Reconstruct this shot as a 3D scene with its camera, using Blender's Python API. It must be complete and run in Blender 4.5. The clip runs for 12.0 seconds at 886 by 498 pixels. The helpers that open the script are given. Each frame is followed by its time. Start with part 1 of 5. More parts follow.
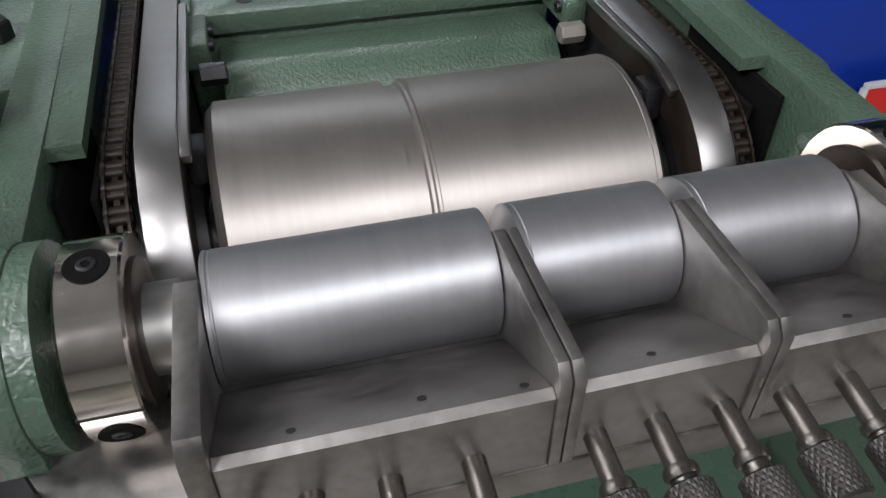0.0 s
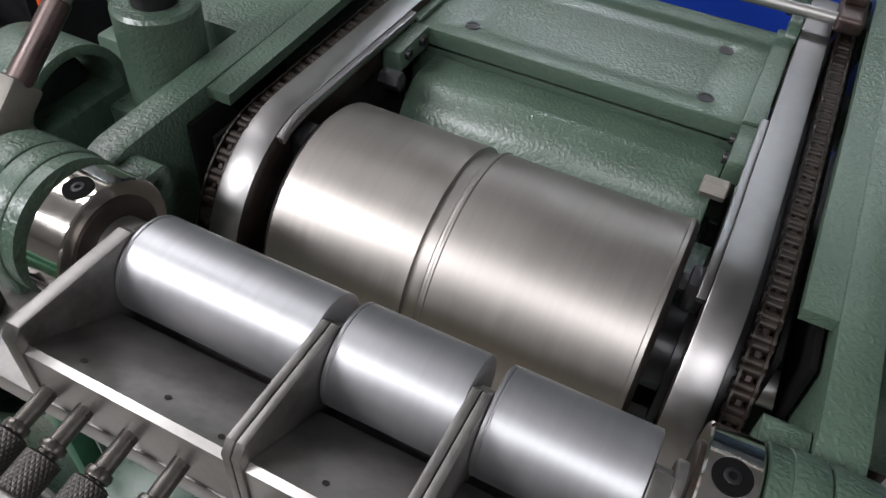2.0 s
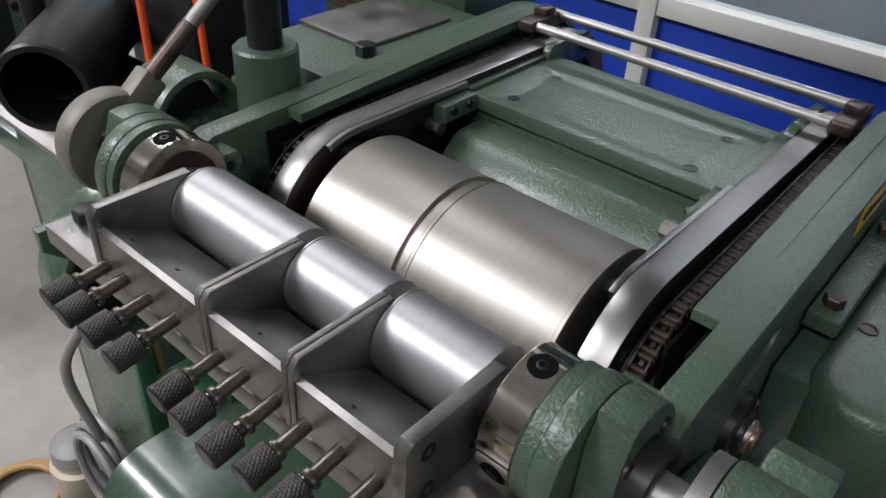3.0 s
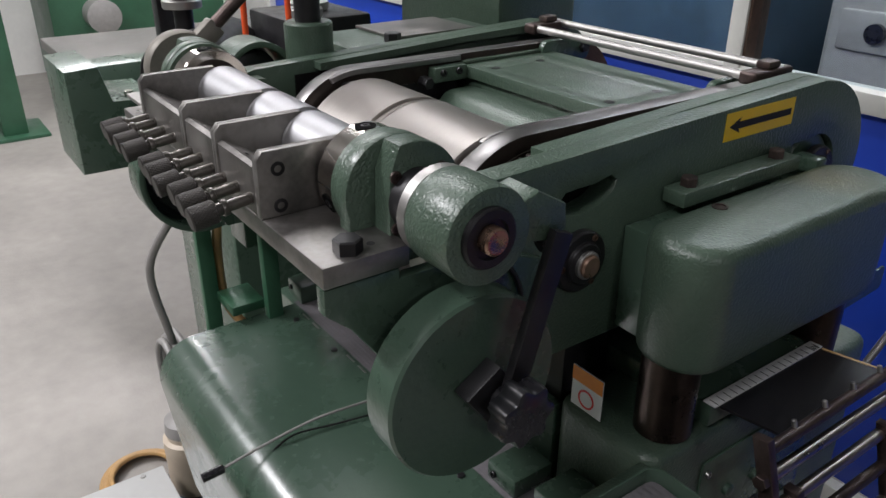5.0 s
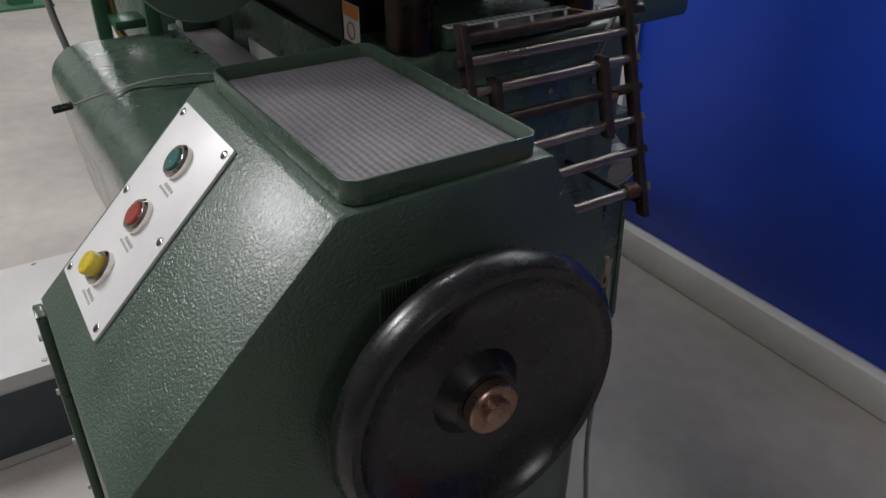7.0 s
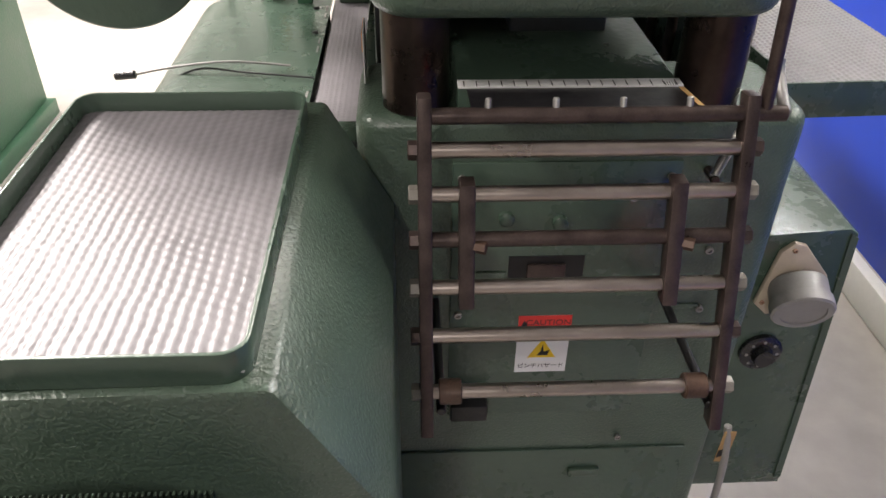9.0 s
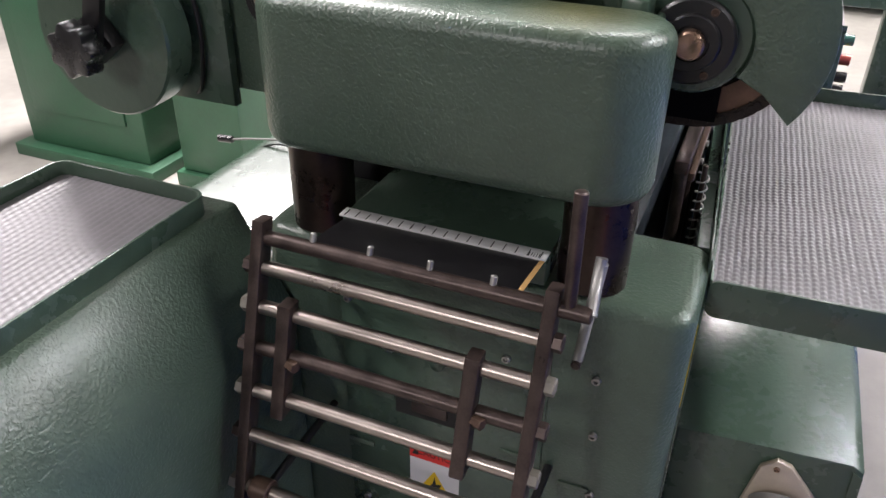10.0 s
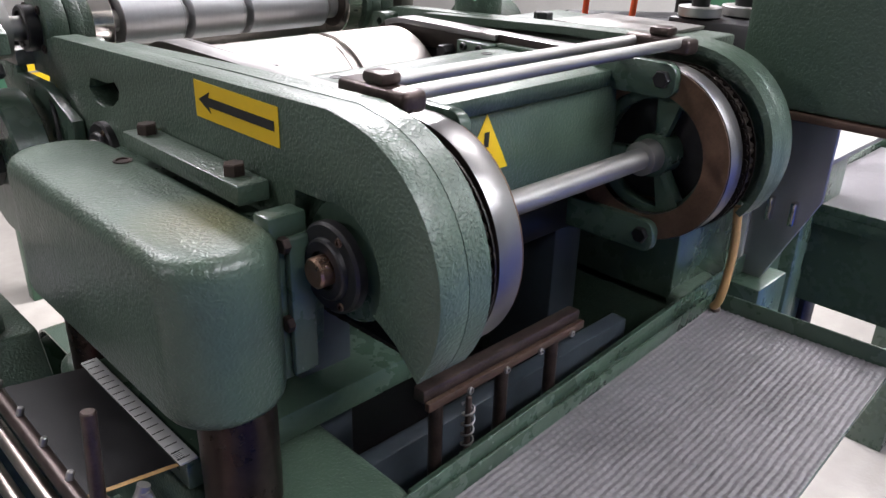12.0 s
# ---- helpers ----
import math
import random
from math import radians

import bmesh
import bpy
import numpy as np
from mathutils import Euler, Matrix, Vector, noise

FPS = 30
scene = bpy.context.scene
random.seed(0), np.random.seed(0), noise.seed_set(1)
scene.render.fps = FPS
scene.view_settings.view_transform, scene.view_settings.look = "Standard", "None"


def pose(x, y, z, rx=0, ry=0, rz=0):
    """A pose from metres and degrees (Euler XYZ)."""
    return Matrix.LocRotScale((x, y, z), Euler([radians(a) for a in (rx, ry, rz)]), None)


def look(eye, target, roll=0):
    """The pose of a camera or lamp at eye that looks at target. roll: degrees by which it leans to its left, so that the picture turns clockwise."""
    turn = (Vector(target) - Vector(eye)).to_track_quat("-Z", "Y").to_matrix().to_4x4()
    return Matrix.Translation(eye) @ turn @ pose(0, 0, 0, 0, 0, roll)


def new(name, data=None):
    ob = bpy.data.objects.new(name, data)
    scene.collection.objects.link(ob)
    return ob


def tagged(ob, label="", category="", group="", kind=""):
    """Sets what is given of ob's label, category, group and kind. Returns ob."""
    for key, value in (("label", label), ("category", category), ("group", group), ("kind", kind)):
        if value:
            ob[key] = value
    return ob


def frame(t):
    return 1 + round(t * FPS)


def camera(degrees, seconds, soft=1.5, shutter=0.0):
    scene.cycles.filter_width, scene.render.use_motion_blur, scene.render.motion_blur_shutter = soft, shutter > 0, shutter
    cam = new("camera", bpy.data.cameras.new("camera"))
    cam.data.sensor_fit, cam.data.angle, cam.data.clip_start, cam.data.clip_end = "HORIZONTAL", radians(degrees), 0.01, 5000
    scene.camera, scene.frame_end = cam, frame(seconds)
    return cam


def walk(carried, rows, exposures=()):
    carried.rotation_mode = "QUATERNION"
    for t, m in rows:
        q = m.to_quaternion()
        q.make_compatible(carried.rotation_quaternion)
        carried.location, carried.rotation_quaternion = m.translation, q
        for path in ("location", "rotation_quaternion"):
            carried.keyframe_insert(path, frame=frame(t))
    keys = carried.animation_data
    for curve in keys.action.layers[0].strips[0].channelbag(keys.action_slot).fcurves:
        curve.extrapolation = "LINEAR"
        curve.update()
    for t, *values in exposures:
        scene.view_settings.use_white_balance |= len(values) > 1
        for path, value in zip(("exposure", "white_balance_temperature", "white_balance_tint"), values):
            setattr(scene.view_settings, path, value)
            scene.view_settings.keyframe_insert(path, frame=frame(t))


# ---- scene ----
cam = camera(59.6, 12.0)
PATH = [
    (0, (0.04, -0.148, 1.498), (0.419, 1.314, 0.187), 0.1),
    (0.5, (0.063, -0.132, 1.547), (0.396, 1.24, 0.13), 0.6),
    (1, (0.117, -0.097, 1.583), (0.267, 1.236, 0.1), 2.2),
    (1.5, (0.209, -0.094, 1.589), (-0.006, 1.249, 0.122), 5.2),
    (2, (0.259, -0.111, 1.586), (-0.302, 1.176, 0.162), 4.6),
    (2.5, (0.366, -0.164, 1.584), (-0.499, 1.111, 0.308), 3.8),
    (2.7, (0.398, -0.18, 1.587), (-0.531, 1.1, 0.364), 3.9),
    (4.3, (0.663, -0.141, 1.555), (-0.727, 0.898, 0.56), 1.0),
    (4.5, (0.691, -0.15, 1.539), (-0.716, 0.88, 0.559), 0.9),
    (5, (0.793, -0.195, 1.483), (-0.672, 0.849, 0.607), 0.2),
    (5.5, (0.918, -0.235, 1.424), (-0.545, 0.833, 0.576), 0.0),
    (6, (1.03, -0.225, 1.366), (-0.424, 0.858, 0.522), -0.1),
    (6.5, (1.151, -0.179, 1.315), (-0.281, 0.863, 0.386), 0.1),
    (6.7, (1.198, -0.164, 1.295), (-0.227, 0.839, 0.312), 0.2),
    (8.3, (1.129, 0.15, 1.25), (-0.425, 0.622, 0.083), 1.4),
    (8.5, (1.104, 0.18, 1.265), (-0.475, 0.549, 0.094), 0.4),
    (9, (1.029, 0.315, 1.282), (-0.595, 0.401, 0.118), 0.8),
    (9.5, (1.01, 0.52, 1.287), (-0.641, 0.18, 0.211), 2.6),
    (10, (0.956, 0.654, 1.345), (-0.625, 0.0, 0.308), 0.8),
    (10.5, (0.938, 0.804, 1.369), (-0.622, -0.072, 0.477), 0.3),
    (11, (0.873, 0.942, 1.396), (-0.627, -0.079, 0.554), 0.6),
    (11.5, (0.783, 0.993, 1.413), (-0.59, -0.205, 0.587), 0.1),
    (12, (0.644, 0.976, 1.404), (-0.647, -0.315, 0.587), 1.6),
]
EXPOSURES = [(0.0, -0.12, 6600, 14), (1.0, -0.06, 6600, 14), (2.5, -0.32, 6600, 14), (4.5, -0.57, 6700, 15), (5.0, -0.25, 6700, 15), (5.5, -0.05, 6700, 15), (6.0, -0.12, 6700, 14), (6.5, -0.8, 6700, 13), (6.9, -0.65, 6750, 14), (8.3, 0.98, 7600, 17), (9.0, 1.18, 7500, 17), (9.5, 1.16, 7200, 18), (10.0, 1.12, 7000, 18), (10.5, 0.9, 6800, 18), (11.0, 0.68, 6700, 18), (12.0, 0.8, 6700, 18)]
walk(cam, [(t, look(eye, target, roll)) for t, eye, target, roll in PATH], EXPOSURES)

# ---- world and lamps ----
world = bpy.data.worlds.new("world")
scene.world = world
world.use_nodes = True
world.node_tree.nodes["Background"].inputs[0].default_value = (0.75, 0.8, 0.88, 1)
world.node_tree.nodes["Background"].inputs[1].default_value = 0.016


def tube_lamp(x, y, z, length, width, watts, turn=0):
    lamp = bpy.data.lights.new("tube_light", "AREA")
    lamp.shape, lamp.size, lamp.size_y, lamp.energy = "RECTANGLE", length, width, watts
    lamp.color = (0.93, 0.96, 1.0)
    ob = new("tube_light", lamp)
    ob.matrix_basis = pose(x, y, z, 0, 0, turn)
    return ob


LAMPS = [(-1.7, -1.5, 150), (-1.5, 0.45, 24), (0.6, -1.6, 48), (-4.2, 0.6, 54), (-4.0, 3.4, 70), (0.3, 2.75, 18), (4.6, -0.6, 48), (-1.0, 2.6, 36), (-2.3, 1.1, 18)]
for lx, ly, watts in LAMPS:
    tube_lamp(lx, ly, 3.12, 1.4, 0.3, watts)


# ---- materials ----
def material(name, colour, rough=0.5, metal=0.0, vary=0.15, scale=30.0, bump=0.0, bump_scale=300.0, stretch=(1, 1, 1), spread=0.1, coat=0.0, second=None, pebble=0.0):
    m = bpy.data.materials.new(name)
    m.use_nodes = True
    nt = m.node_tree
    b = nt.nodes["Principled BSDF"]
    b.inputs["Metallic"].default_value = metal
    b.inputs["Coat Weight"].default_value = coat
    b.inputs["Coat Roughness"].default_value = 0.27
    co = nt.nodes.new("ShaderNodeTexCoord")
    mp = nt.nodes.new("ShaderNodeMapping")
    mp.inputs["Scale"].default_value = stretch
    nt.links.new(co.outputs["Object"], mp.inputs["Vector"])

    def noise_node(sc, detail=4.0, vec=mp):
        n = nt.nodes.new("ShaderNodeTexNoise")
        n.inputs["Scale"].default_value = sc
        n.inputs["Detail"].default_value = detail
        nt.links.new(vec.outputs[0] if vec is mp else vec, n.inputs["Vector"])
        return n

    big, fine = noise_node(scale), noise_node(scale * 9, 6.0)
    mix = nt.nodes.new("ShaderNodeMath")
    mix.operation = "ADD"
    half = nt.nodes.new("ShaderNodeMath")
    half.operation = "MULTIPLY"
    half.inputs[1].default_value = 0.45
    nt.links.new(fine.outputs["Fac"], half.inputs[0])
    nt.links.new(big.outputs["Fac"], mix.inputs[0])
    nt.links.new(half.outputs[0], mix.inputs[1])
    ramp = nt.nodes.new("ShaderNodeValToRGB")
    ramp.color_ramp.elements[0].position, ramp.color_ramp.elements[1].position = 0.5, 0.95
    lo = tuple(c * (1 - vary) for c in colour)
    hi = second or tuple(min(1.0, c * (1 + vary)) for c in colour)
    ramp.color_ramp.elements[0].color, ramp.color_ramp.elements[1].color = (*lo, 1), (*hi, 1)
    nt.links.new(mix.outputs[0], ramp.inputs["Fac"])
    nt.links.new(ramp.outputs["Color"], b.inputs["Base Color"])
    rr = nt.nodes.new("ShaderNodeMapRange")
    rr.inputs["From Min"].default_value, rr.inputs["From Max"].default_value = 0.4, 1.0
    rr.inputs["To Min"].default_value, rr.inputs["To Max"].default_value = max(0.02, rough - spread), min(1, rough + spread)
    nt.links.new(mix.outputs[0], rr.inputs["Value"])
    nt.links.new(rr.outputs["Result"], b.inputs["Roughness"])
    if pebble:
        # hammertone: small rounded cells, pulled out of shape by a noise
        warp = noise_node(160, 2.0)
        bend = nt.nodes.new("ShaderNodeVectorMath")
        bend.operation = "MULTIPLY_ADD"
        bend.inputs[1].default_value = (0.006, 0.006, 0.006)
        nt.links.new(warp.outputs["Color"], bend.inputs[0])
        nt.links.new(mp.outputs[0], bend.inputs[2])
        cells = nt.nodes.new("ShaderNodeTexVoronoi")
        cells.feature = "SMOOTH_F1"
        cells.inputs["Scale"].default_value = pebble
        nt.links.new(bend.outputs[0], cells.inputs["Vector"])
        inv = nt.nodes.new("ShaderNodeMath")
        inv.operation = "SUBTRACT"
        inv.inputs[0].default_value = 1.0
        nt.links.new(cells.outputs["Distance"], inv.inputs[1])
        bp = nt.nodes.new("ShaderNodeBump")
        bp.inputs["Strength"].default_value = bump
        bp.inputs["Distance"].default_value = 0.35 / pebble
        nt.links.new(inv.outputs[0], bp.inputs["Height"])
        nt.links.new(bp.outputs["Normal"], b.inputs["Normal"])
    elif bump:
        bn = noise_node(bump_scale, 2.0)
        bp = nt.nodes.new("ShaderNodeBump")
        bp.inputs["Strength"].default_value = bump
        bp.inputs["Distance"].default_value = 0.6 / bump_scale
        nt.links.new(bn.outputs["Fac"], bp.inputs["Height"])
        nt.links.new(bp.outputs["Normal"], b.inputs["Normal"])
    return m


GREEN = material("green_enamel", (0.060, 0.096, 0.068), 0.37, vary=0.12, scale=14, bump=0.85, pebble=400.0, coat=0.3)
GREEN_SMOOTH = material("smooth_green_enamel", (0.050, 0.086, 0.061), 0.28, vary=0.10, scale=9, bump=0.12, bump_scale=140, coat=0.3)
GUARD = material("glossy_green_sheet", (0.046, 0.082, 0.058), 0.26, vary=0.10, scale=9, bump=0.05, bump_scale=90, coat=0.9)
GREEN_FAR = material("mid_green_enamel", (0.032, 0.105, 0.058), 0.38, vary=0.12, scale=8, bump=0.15, bump_scale=120)
STEEL = material("brushed_steel", (0.335, 0.312, 0.292), 0.42, 1.0, vary=0.03, scale=5, stretch=(60, 2, 2), spread=0.05, second=(0.36, 0.335, 0.31))
RAIL = material("worn_steel", (0.40, 0.39, 0.375), 0.48, 1.0, vary=0.06, scale=14, bump=0.02, bump_scale=400, spread=0.06)
ALU = material("machined_aluminium", (0.40, 0.40, 0.41), 0.47, 0.95, vary=0.05, scale=6, stretch=(40, 3, 3), spread=0.03, bump=0.015, bump_scale=120)
PLATE = material("ground_steel_plate", (0.245, 0.233, 0.222), 0.40, 0.9, vary=0.25, scale=22, bump=0.05, bump_scale=700, spread=0.14, second=(0.33, 0.315, 0.30))
STEM_STEEL = material("dark_turned_steel", (0.15, 0.138, 0.125), 0.34, 0.9, vary=0.25, scale=60, spread=0.12)
DULL = material("dull_grey_casting", (0.20, 0.185, 0.16), 0.55, 0.4, vary=0.15, scale=40, bump=0.1, bump_scale=400)
CHROME = material("polished_steel", (0.74, 0.69, 0.64), 0.11, 1.0, vary=0.06, scale=30, spread=0.05)
BLACK = material("black_oxide_steel", (0.014, 0.0135, 0.015), 0.36, 0.2, vary=0.3, scale=60, bump=0.08, bump_scale=600)
KNURL = material("dark_knurled_steel", (0.075, 0.07, 0.066), 0.5, 0.85, vary=0.2, scale=80)
RUBBER = material("black_plastic", (0.012, 0.012, 0.014), 0.28, vary=0.2, scale=40, coat=0.3)
BRONZE = material("brown_rusted_steel", (0.085, 0.05, 0.036), 0.42, 0.35, vary=0.35, scale=45, bump=0.1, bump_scale=500)
SOOT = material("oily_black_brown_steel", (0.03, 0.022, 0.018), 0.42, 0.4, vary=0.35, scale=45, bump=0.08, bump_scale=500)
RUST_RING = material("brown_worn_ring", (0.14, 0.08, 0.052), 0.4, 0.4, vary=0.3, scale=40, bump=0.08, bump_scale=500)
RACK = material("brown_black_steel", (0.07, 0.05, 0.045), 0.36, 0.6, vary=0.35, scale=60, bump=0.06, bump_scale=500)
ROD = material("worn_rod_steel", (0.40, 0.345, 0.315), 0.33, 1.0, vary=0.14, scale=9, stretch=(1, 1, 1))
COLUMN = material("dark_bronzed_column", (0.06, 0.042, 0.036), 0.3, 0.85, vary=0.3, scale=20)
GUIDE = material("worn_guide_steel", (0.30, 0.29, 0.285), 0.36, 1.0, vary=0.10, scale=10, bump=0.02, bump_scale=400, spread=0.08)
SHAFT_END = material("copper_tinted_shaft_end", (0.42, 0.27, 0.20), 0.3, 0.9, vary=0.2, scale=60)
CHAIN = material("oily_chain_steel", (0.012, 0.009, 0.008), 0.46, 0.5, vary=0.4, scale=120, second=(0.032, 0.022, 0.016))
MAT = material("grey_vinyl_mat", (0.165, 0.155, 0.164), 0.42, vary=0.26, scale=8, bump=0.12, bump_scale=600)
CABINET_WHITE = material("off_white_cabinet_enamel", (0.46, 0.46, 0.45), 0.4, vary=0.06, scale=6)
WHITE = material("white_enamel", (0.74, 0.74, 0.73), 0.35, vary=0.04, scale=10)
YELLOW = material("yellow_sticker", (0.80, 0.52, 0.01), 0.38, vary=0.05, scale=20)
RED = material("red_sticker", (0.72, 0.03, 0.025), 0.38, vary=0.06, scale=20)
ORANGE_INK = material("orange_sticker", (0.78, 0.25, 0.015), 0.4, vary=0.06, scale=20)
ORANGE = material("orange_plastic", (0.75, 0.09, 0.02), 0.4, vary=0.08, scale=20)
INK = material("black_print", (0.008, 0.008, 0.008), 0.6, vary=0.1, scale=40)
# near-black, almost without gloss: the shade inside gaps and holes as a colour
HOLE = material("recess_shade_black", (0.004, 0.004, 0.004), 0.9, vary=0.2, scale=60)
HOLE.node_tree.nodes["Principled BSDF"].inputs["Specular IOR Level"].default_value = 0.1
INK_GREY = material("grey_print", (0.28, 0.28, 0.28), 0.5, vary=0.1, scale=40)
BLUE = material("blue_partition_paint", (0.004, 0.045, 0.42), 0.42, vary=0.10, scale=1.5, bump=0.04, bump_scale=150)
FRAME_WHITE = material("pale_aluminium_frame", (0.62, 0.62, 0.58), 0.4, vary=0.06, scale=8)
CONCRETE = material("worn_concrete", (0.305, 0.286, 0.26), 0.62, vary=0.20, scale=1.7, bump=0.1, bump_scale=90)
WALL = material("white_painted_brick", (0.78, 0.77, 0.74), 0.6, vary=0.05, scale=4, bump=0.2, bump_scale=40)
CEIL = material("pale_ceiling", (0.56, 0.57, 0.58), 0.7, vary=0.06, scale=2)
BEIGE = material("beige_plastic", (0.50, 0.42, 0.33), 0.42, vary=0.08, scale=30)
GREY_PLASTIC = material("grey_plastic", (0.26, 0.25, 0.24), 0.45, vary=0.1, scale=40)
HOSE = material("tan_hose", (0.42, 0.25, 0.10), 0.5, vary=0.15, scale=30)
CARTON = material("dull_dark_machine_paint", (0.035, 0.045, 0.055), 0.4, vary=0.2, scale=12)
# dark slate blue that carries the poor light of the glazed room
DUSK = material("dim_room_slate_blue", (0.035, 0.065, 0.095), 0.4, vary=0.25, scale=6)
GLASS = bpy.data.materials.new("window_glass")
GLASS.use_nodes = True
gb = GLASS.node_tree.nodes["Principled BSDF"]
gb.inputs["Transmission Weight"].default_value, gb.inputs["Roughness"].default_value = 1.0, 0.02
gb.inputs["Base Color"].default_value, gb.inputs["IOR"].default_value = (0.72, 0.82, 0.88, 1), 1.1
GREEN_LENS = material("green_button_lens", (0.03, 0.12, 0.105), 0.2, vary=0.1, scale=60, coat=0.5)
RED_LENS = material("red_button_lens", (0.34, 0.055, 0.045), 0.2, vary=0.1, scale=60, coat=0.5)
YELLOW_LENS = material("yellow_button_lens", (0.62, 0.47, 0.02), 0.25, vary=0.1, scale=60, coat=0.5)


# the cover's paint, yellowed by oil round the end of its clamp strip
COVER = material("stained_green_enamel", (0.060, 0.096, 0.068), 0.37, vary=0.12, scale=14, bump=0.85, pebble=400.0, coat=0.3)
cn = COVER.node_tree
far = cn.nodes.new("ShaderNodeVectorMath")
far.operation = "DISTANCE"
far.inputs[1].default_value = (0.425, 0.535, 1.211)
cn.links.new(next(n for n in cn.nodes if n.type == "TEX_COORD").outputs["Object"], far.inputs[0])
edge = cn.nodes.new("ShaderNodeMapRange")
edge.inputs["From Min"].default_value, edge.inputs["From Max"].default_value = 0.012, 0.055
edge.inputs["To Min"].default_value, edge.inputs["To Max"].default_value = 0.75, 0.0
cn.links.new(far.outputs["Value"], edge.inputs["Value"])
blot = cn.nodes.new("ShaderNodeTexNoise")
blot.inputs["Scale"].default_value = 90
spot = cn.nodes.new("ShaderNodeMath")
spot.operation = "MULTIPLY"
cn.links.new(edge.outputs["Result"], spot.inputs[0])
cn.links.new(blot.outputs["Fac"], spot.inputs[1])
stain = cn.nodes.new("ShaderNodeMixRGB")
stain.inputs["Color2"].default_value = (0.19, 0.15, 0.03, 1)
paint = cn.nodes["Principled BSDF"].inputs["Base Color"]
cn.links.new(paint.links[0].from_socket, stain.inputs["Color1"])
cn.links.new(spot.outputs[0], stain.inputs["Fac"])
cn.links.new(stain.outputs["Color"], paint)


# ---- builders ----
def finish(name, bm, mats, smooth=38):
    bmesh.ops.recalc_face_normals(bm, faces=bm.faces[:])
    me = bpy.data.meshes.new(name)
    bm.to_mesh(me)
    bm.free()
    for m in mats if isinstance(mats, (list, tuple)) else [mats]:
        me.materials.append(m)
    me.shade_smooth()
    me.set_sharp_from_angle(angle=radians(smooth))
    return me


def piece(name, me, parent=None, m=None, label=""):
    ob = new(name, me)
    if parent is not None:
        ob.parent = parent
        if parent.type == "EMPTY":
            ob.matrix_parent_inverse = Matrix.Translation(-parent.location)
    if m is not None:
        ob.matrix_basis = m
    if label:
        ob["label"] = label
    return ob


def part(name, bm, mats, parent=None, label="", smooth=38):
    return piece(name, finish(name, bm, mats, smooth), parent, None, label)


def thing(name, at, label, category, group="", kind=""):
    e = new(name)
    e.location = at
    e.empty_display_size = 0.05
    return tagged(e, label, category, group, kind)


def solo(name, bm, mats, label, category, group="", kind="", smooth=38):
    return tagged(part(name, bm, mats, None, "", smooth), label, category, group, kind)


def box(x0, x1, y0, y1, z0, z1, b=0.0015, seg=2, bm=None, m=None):
    t = bmesh.new()
    bmesh.ops.create_cube(t, size=1)
    for v in t.verts:
        v.co = Vector(((x0, x1)[v.co.x > 0], (y0, y1)[v.co.y > 0], (z0, z1)[v.co.z > 0]))
    if b:
        bmesh.ops.bevel(t, geom=t.edges[:], offset=b, segments=seg, affect="EDGES", profile=0.5, clamp_overlap=True)
    return join(bm, t, m)


def join(bm, t, m=None, index=0):
    if m is not None:
        t.transform(m)
    if index:
        for f in t.faces:
            f.material_index = index
    if bm is None:
        return t
    me = bpy.data.meshes.new("scrap")
    t.to_mesh(me)
    t.free()
    bm.from_mesh(me)
    bpy.data.meshes.remove(me)
    return bm


def axis_turn(d):
    return Vector(d).to_track_quat("Z", "Y").to_matrix().to_4x4()


def lathe(profile, at, d=(1, 0, 0), seg=40, bm=None, index=0):
    """A turned solid: profile of (height along d, radius), closed at both ends."""
    t = bmesh.new()
    rings = []
    for h, r in profile:
        if r < 1e-6:
            rings.append([t.verts.new((0, 0, h))])
        else:
            rings.append([t.verts.new((r * math.cos(2 * math.pi * i / seg), r * math.sin(2 * math.pi * i / seg), h)) for i in range(seg)])
    for a, b in zip(rings, rings[1:]):
        for i in range(seg):
            j = (i + 1) % seg
            q = [a[i % len(a)], a[j % len(a)], b[j % len(b)], b[i % len(b)]]
            q = [v for n, v in enumerate(q) if v not in q[:n]]
            if len(q) > 2:
                t.faces.new(q)
    for ring in (rings[0], rings[-1]):
        if len(ring) > 1:
            t.faces.new(ring)
    return join(bm, t, Matrix.Translation(at) @ axis_turn(d), index)


def cyl(p0, p1, r, seg=28, c=0.001, bm=None, index=0):
    d = Vector(p1) - Vector(p0)
    h = d.length
    c = min(c, r * 0.4, h * 0.3)
    return lathe([(0, r - c), (c, r), (h - c, r), (h, r - c)], p0, d, seg, bm, index)


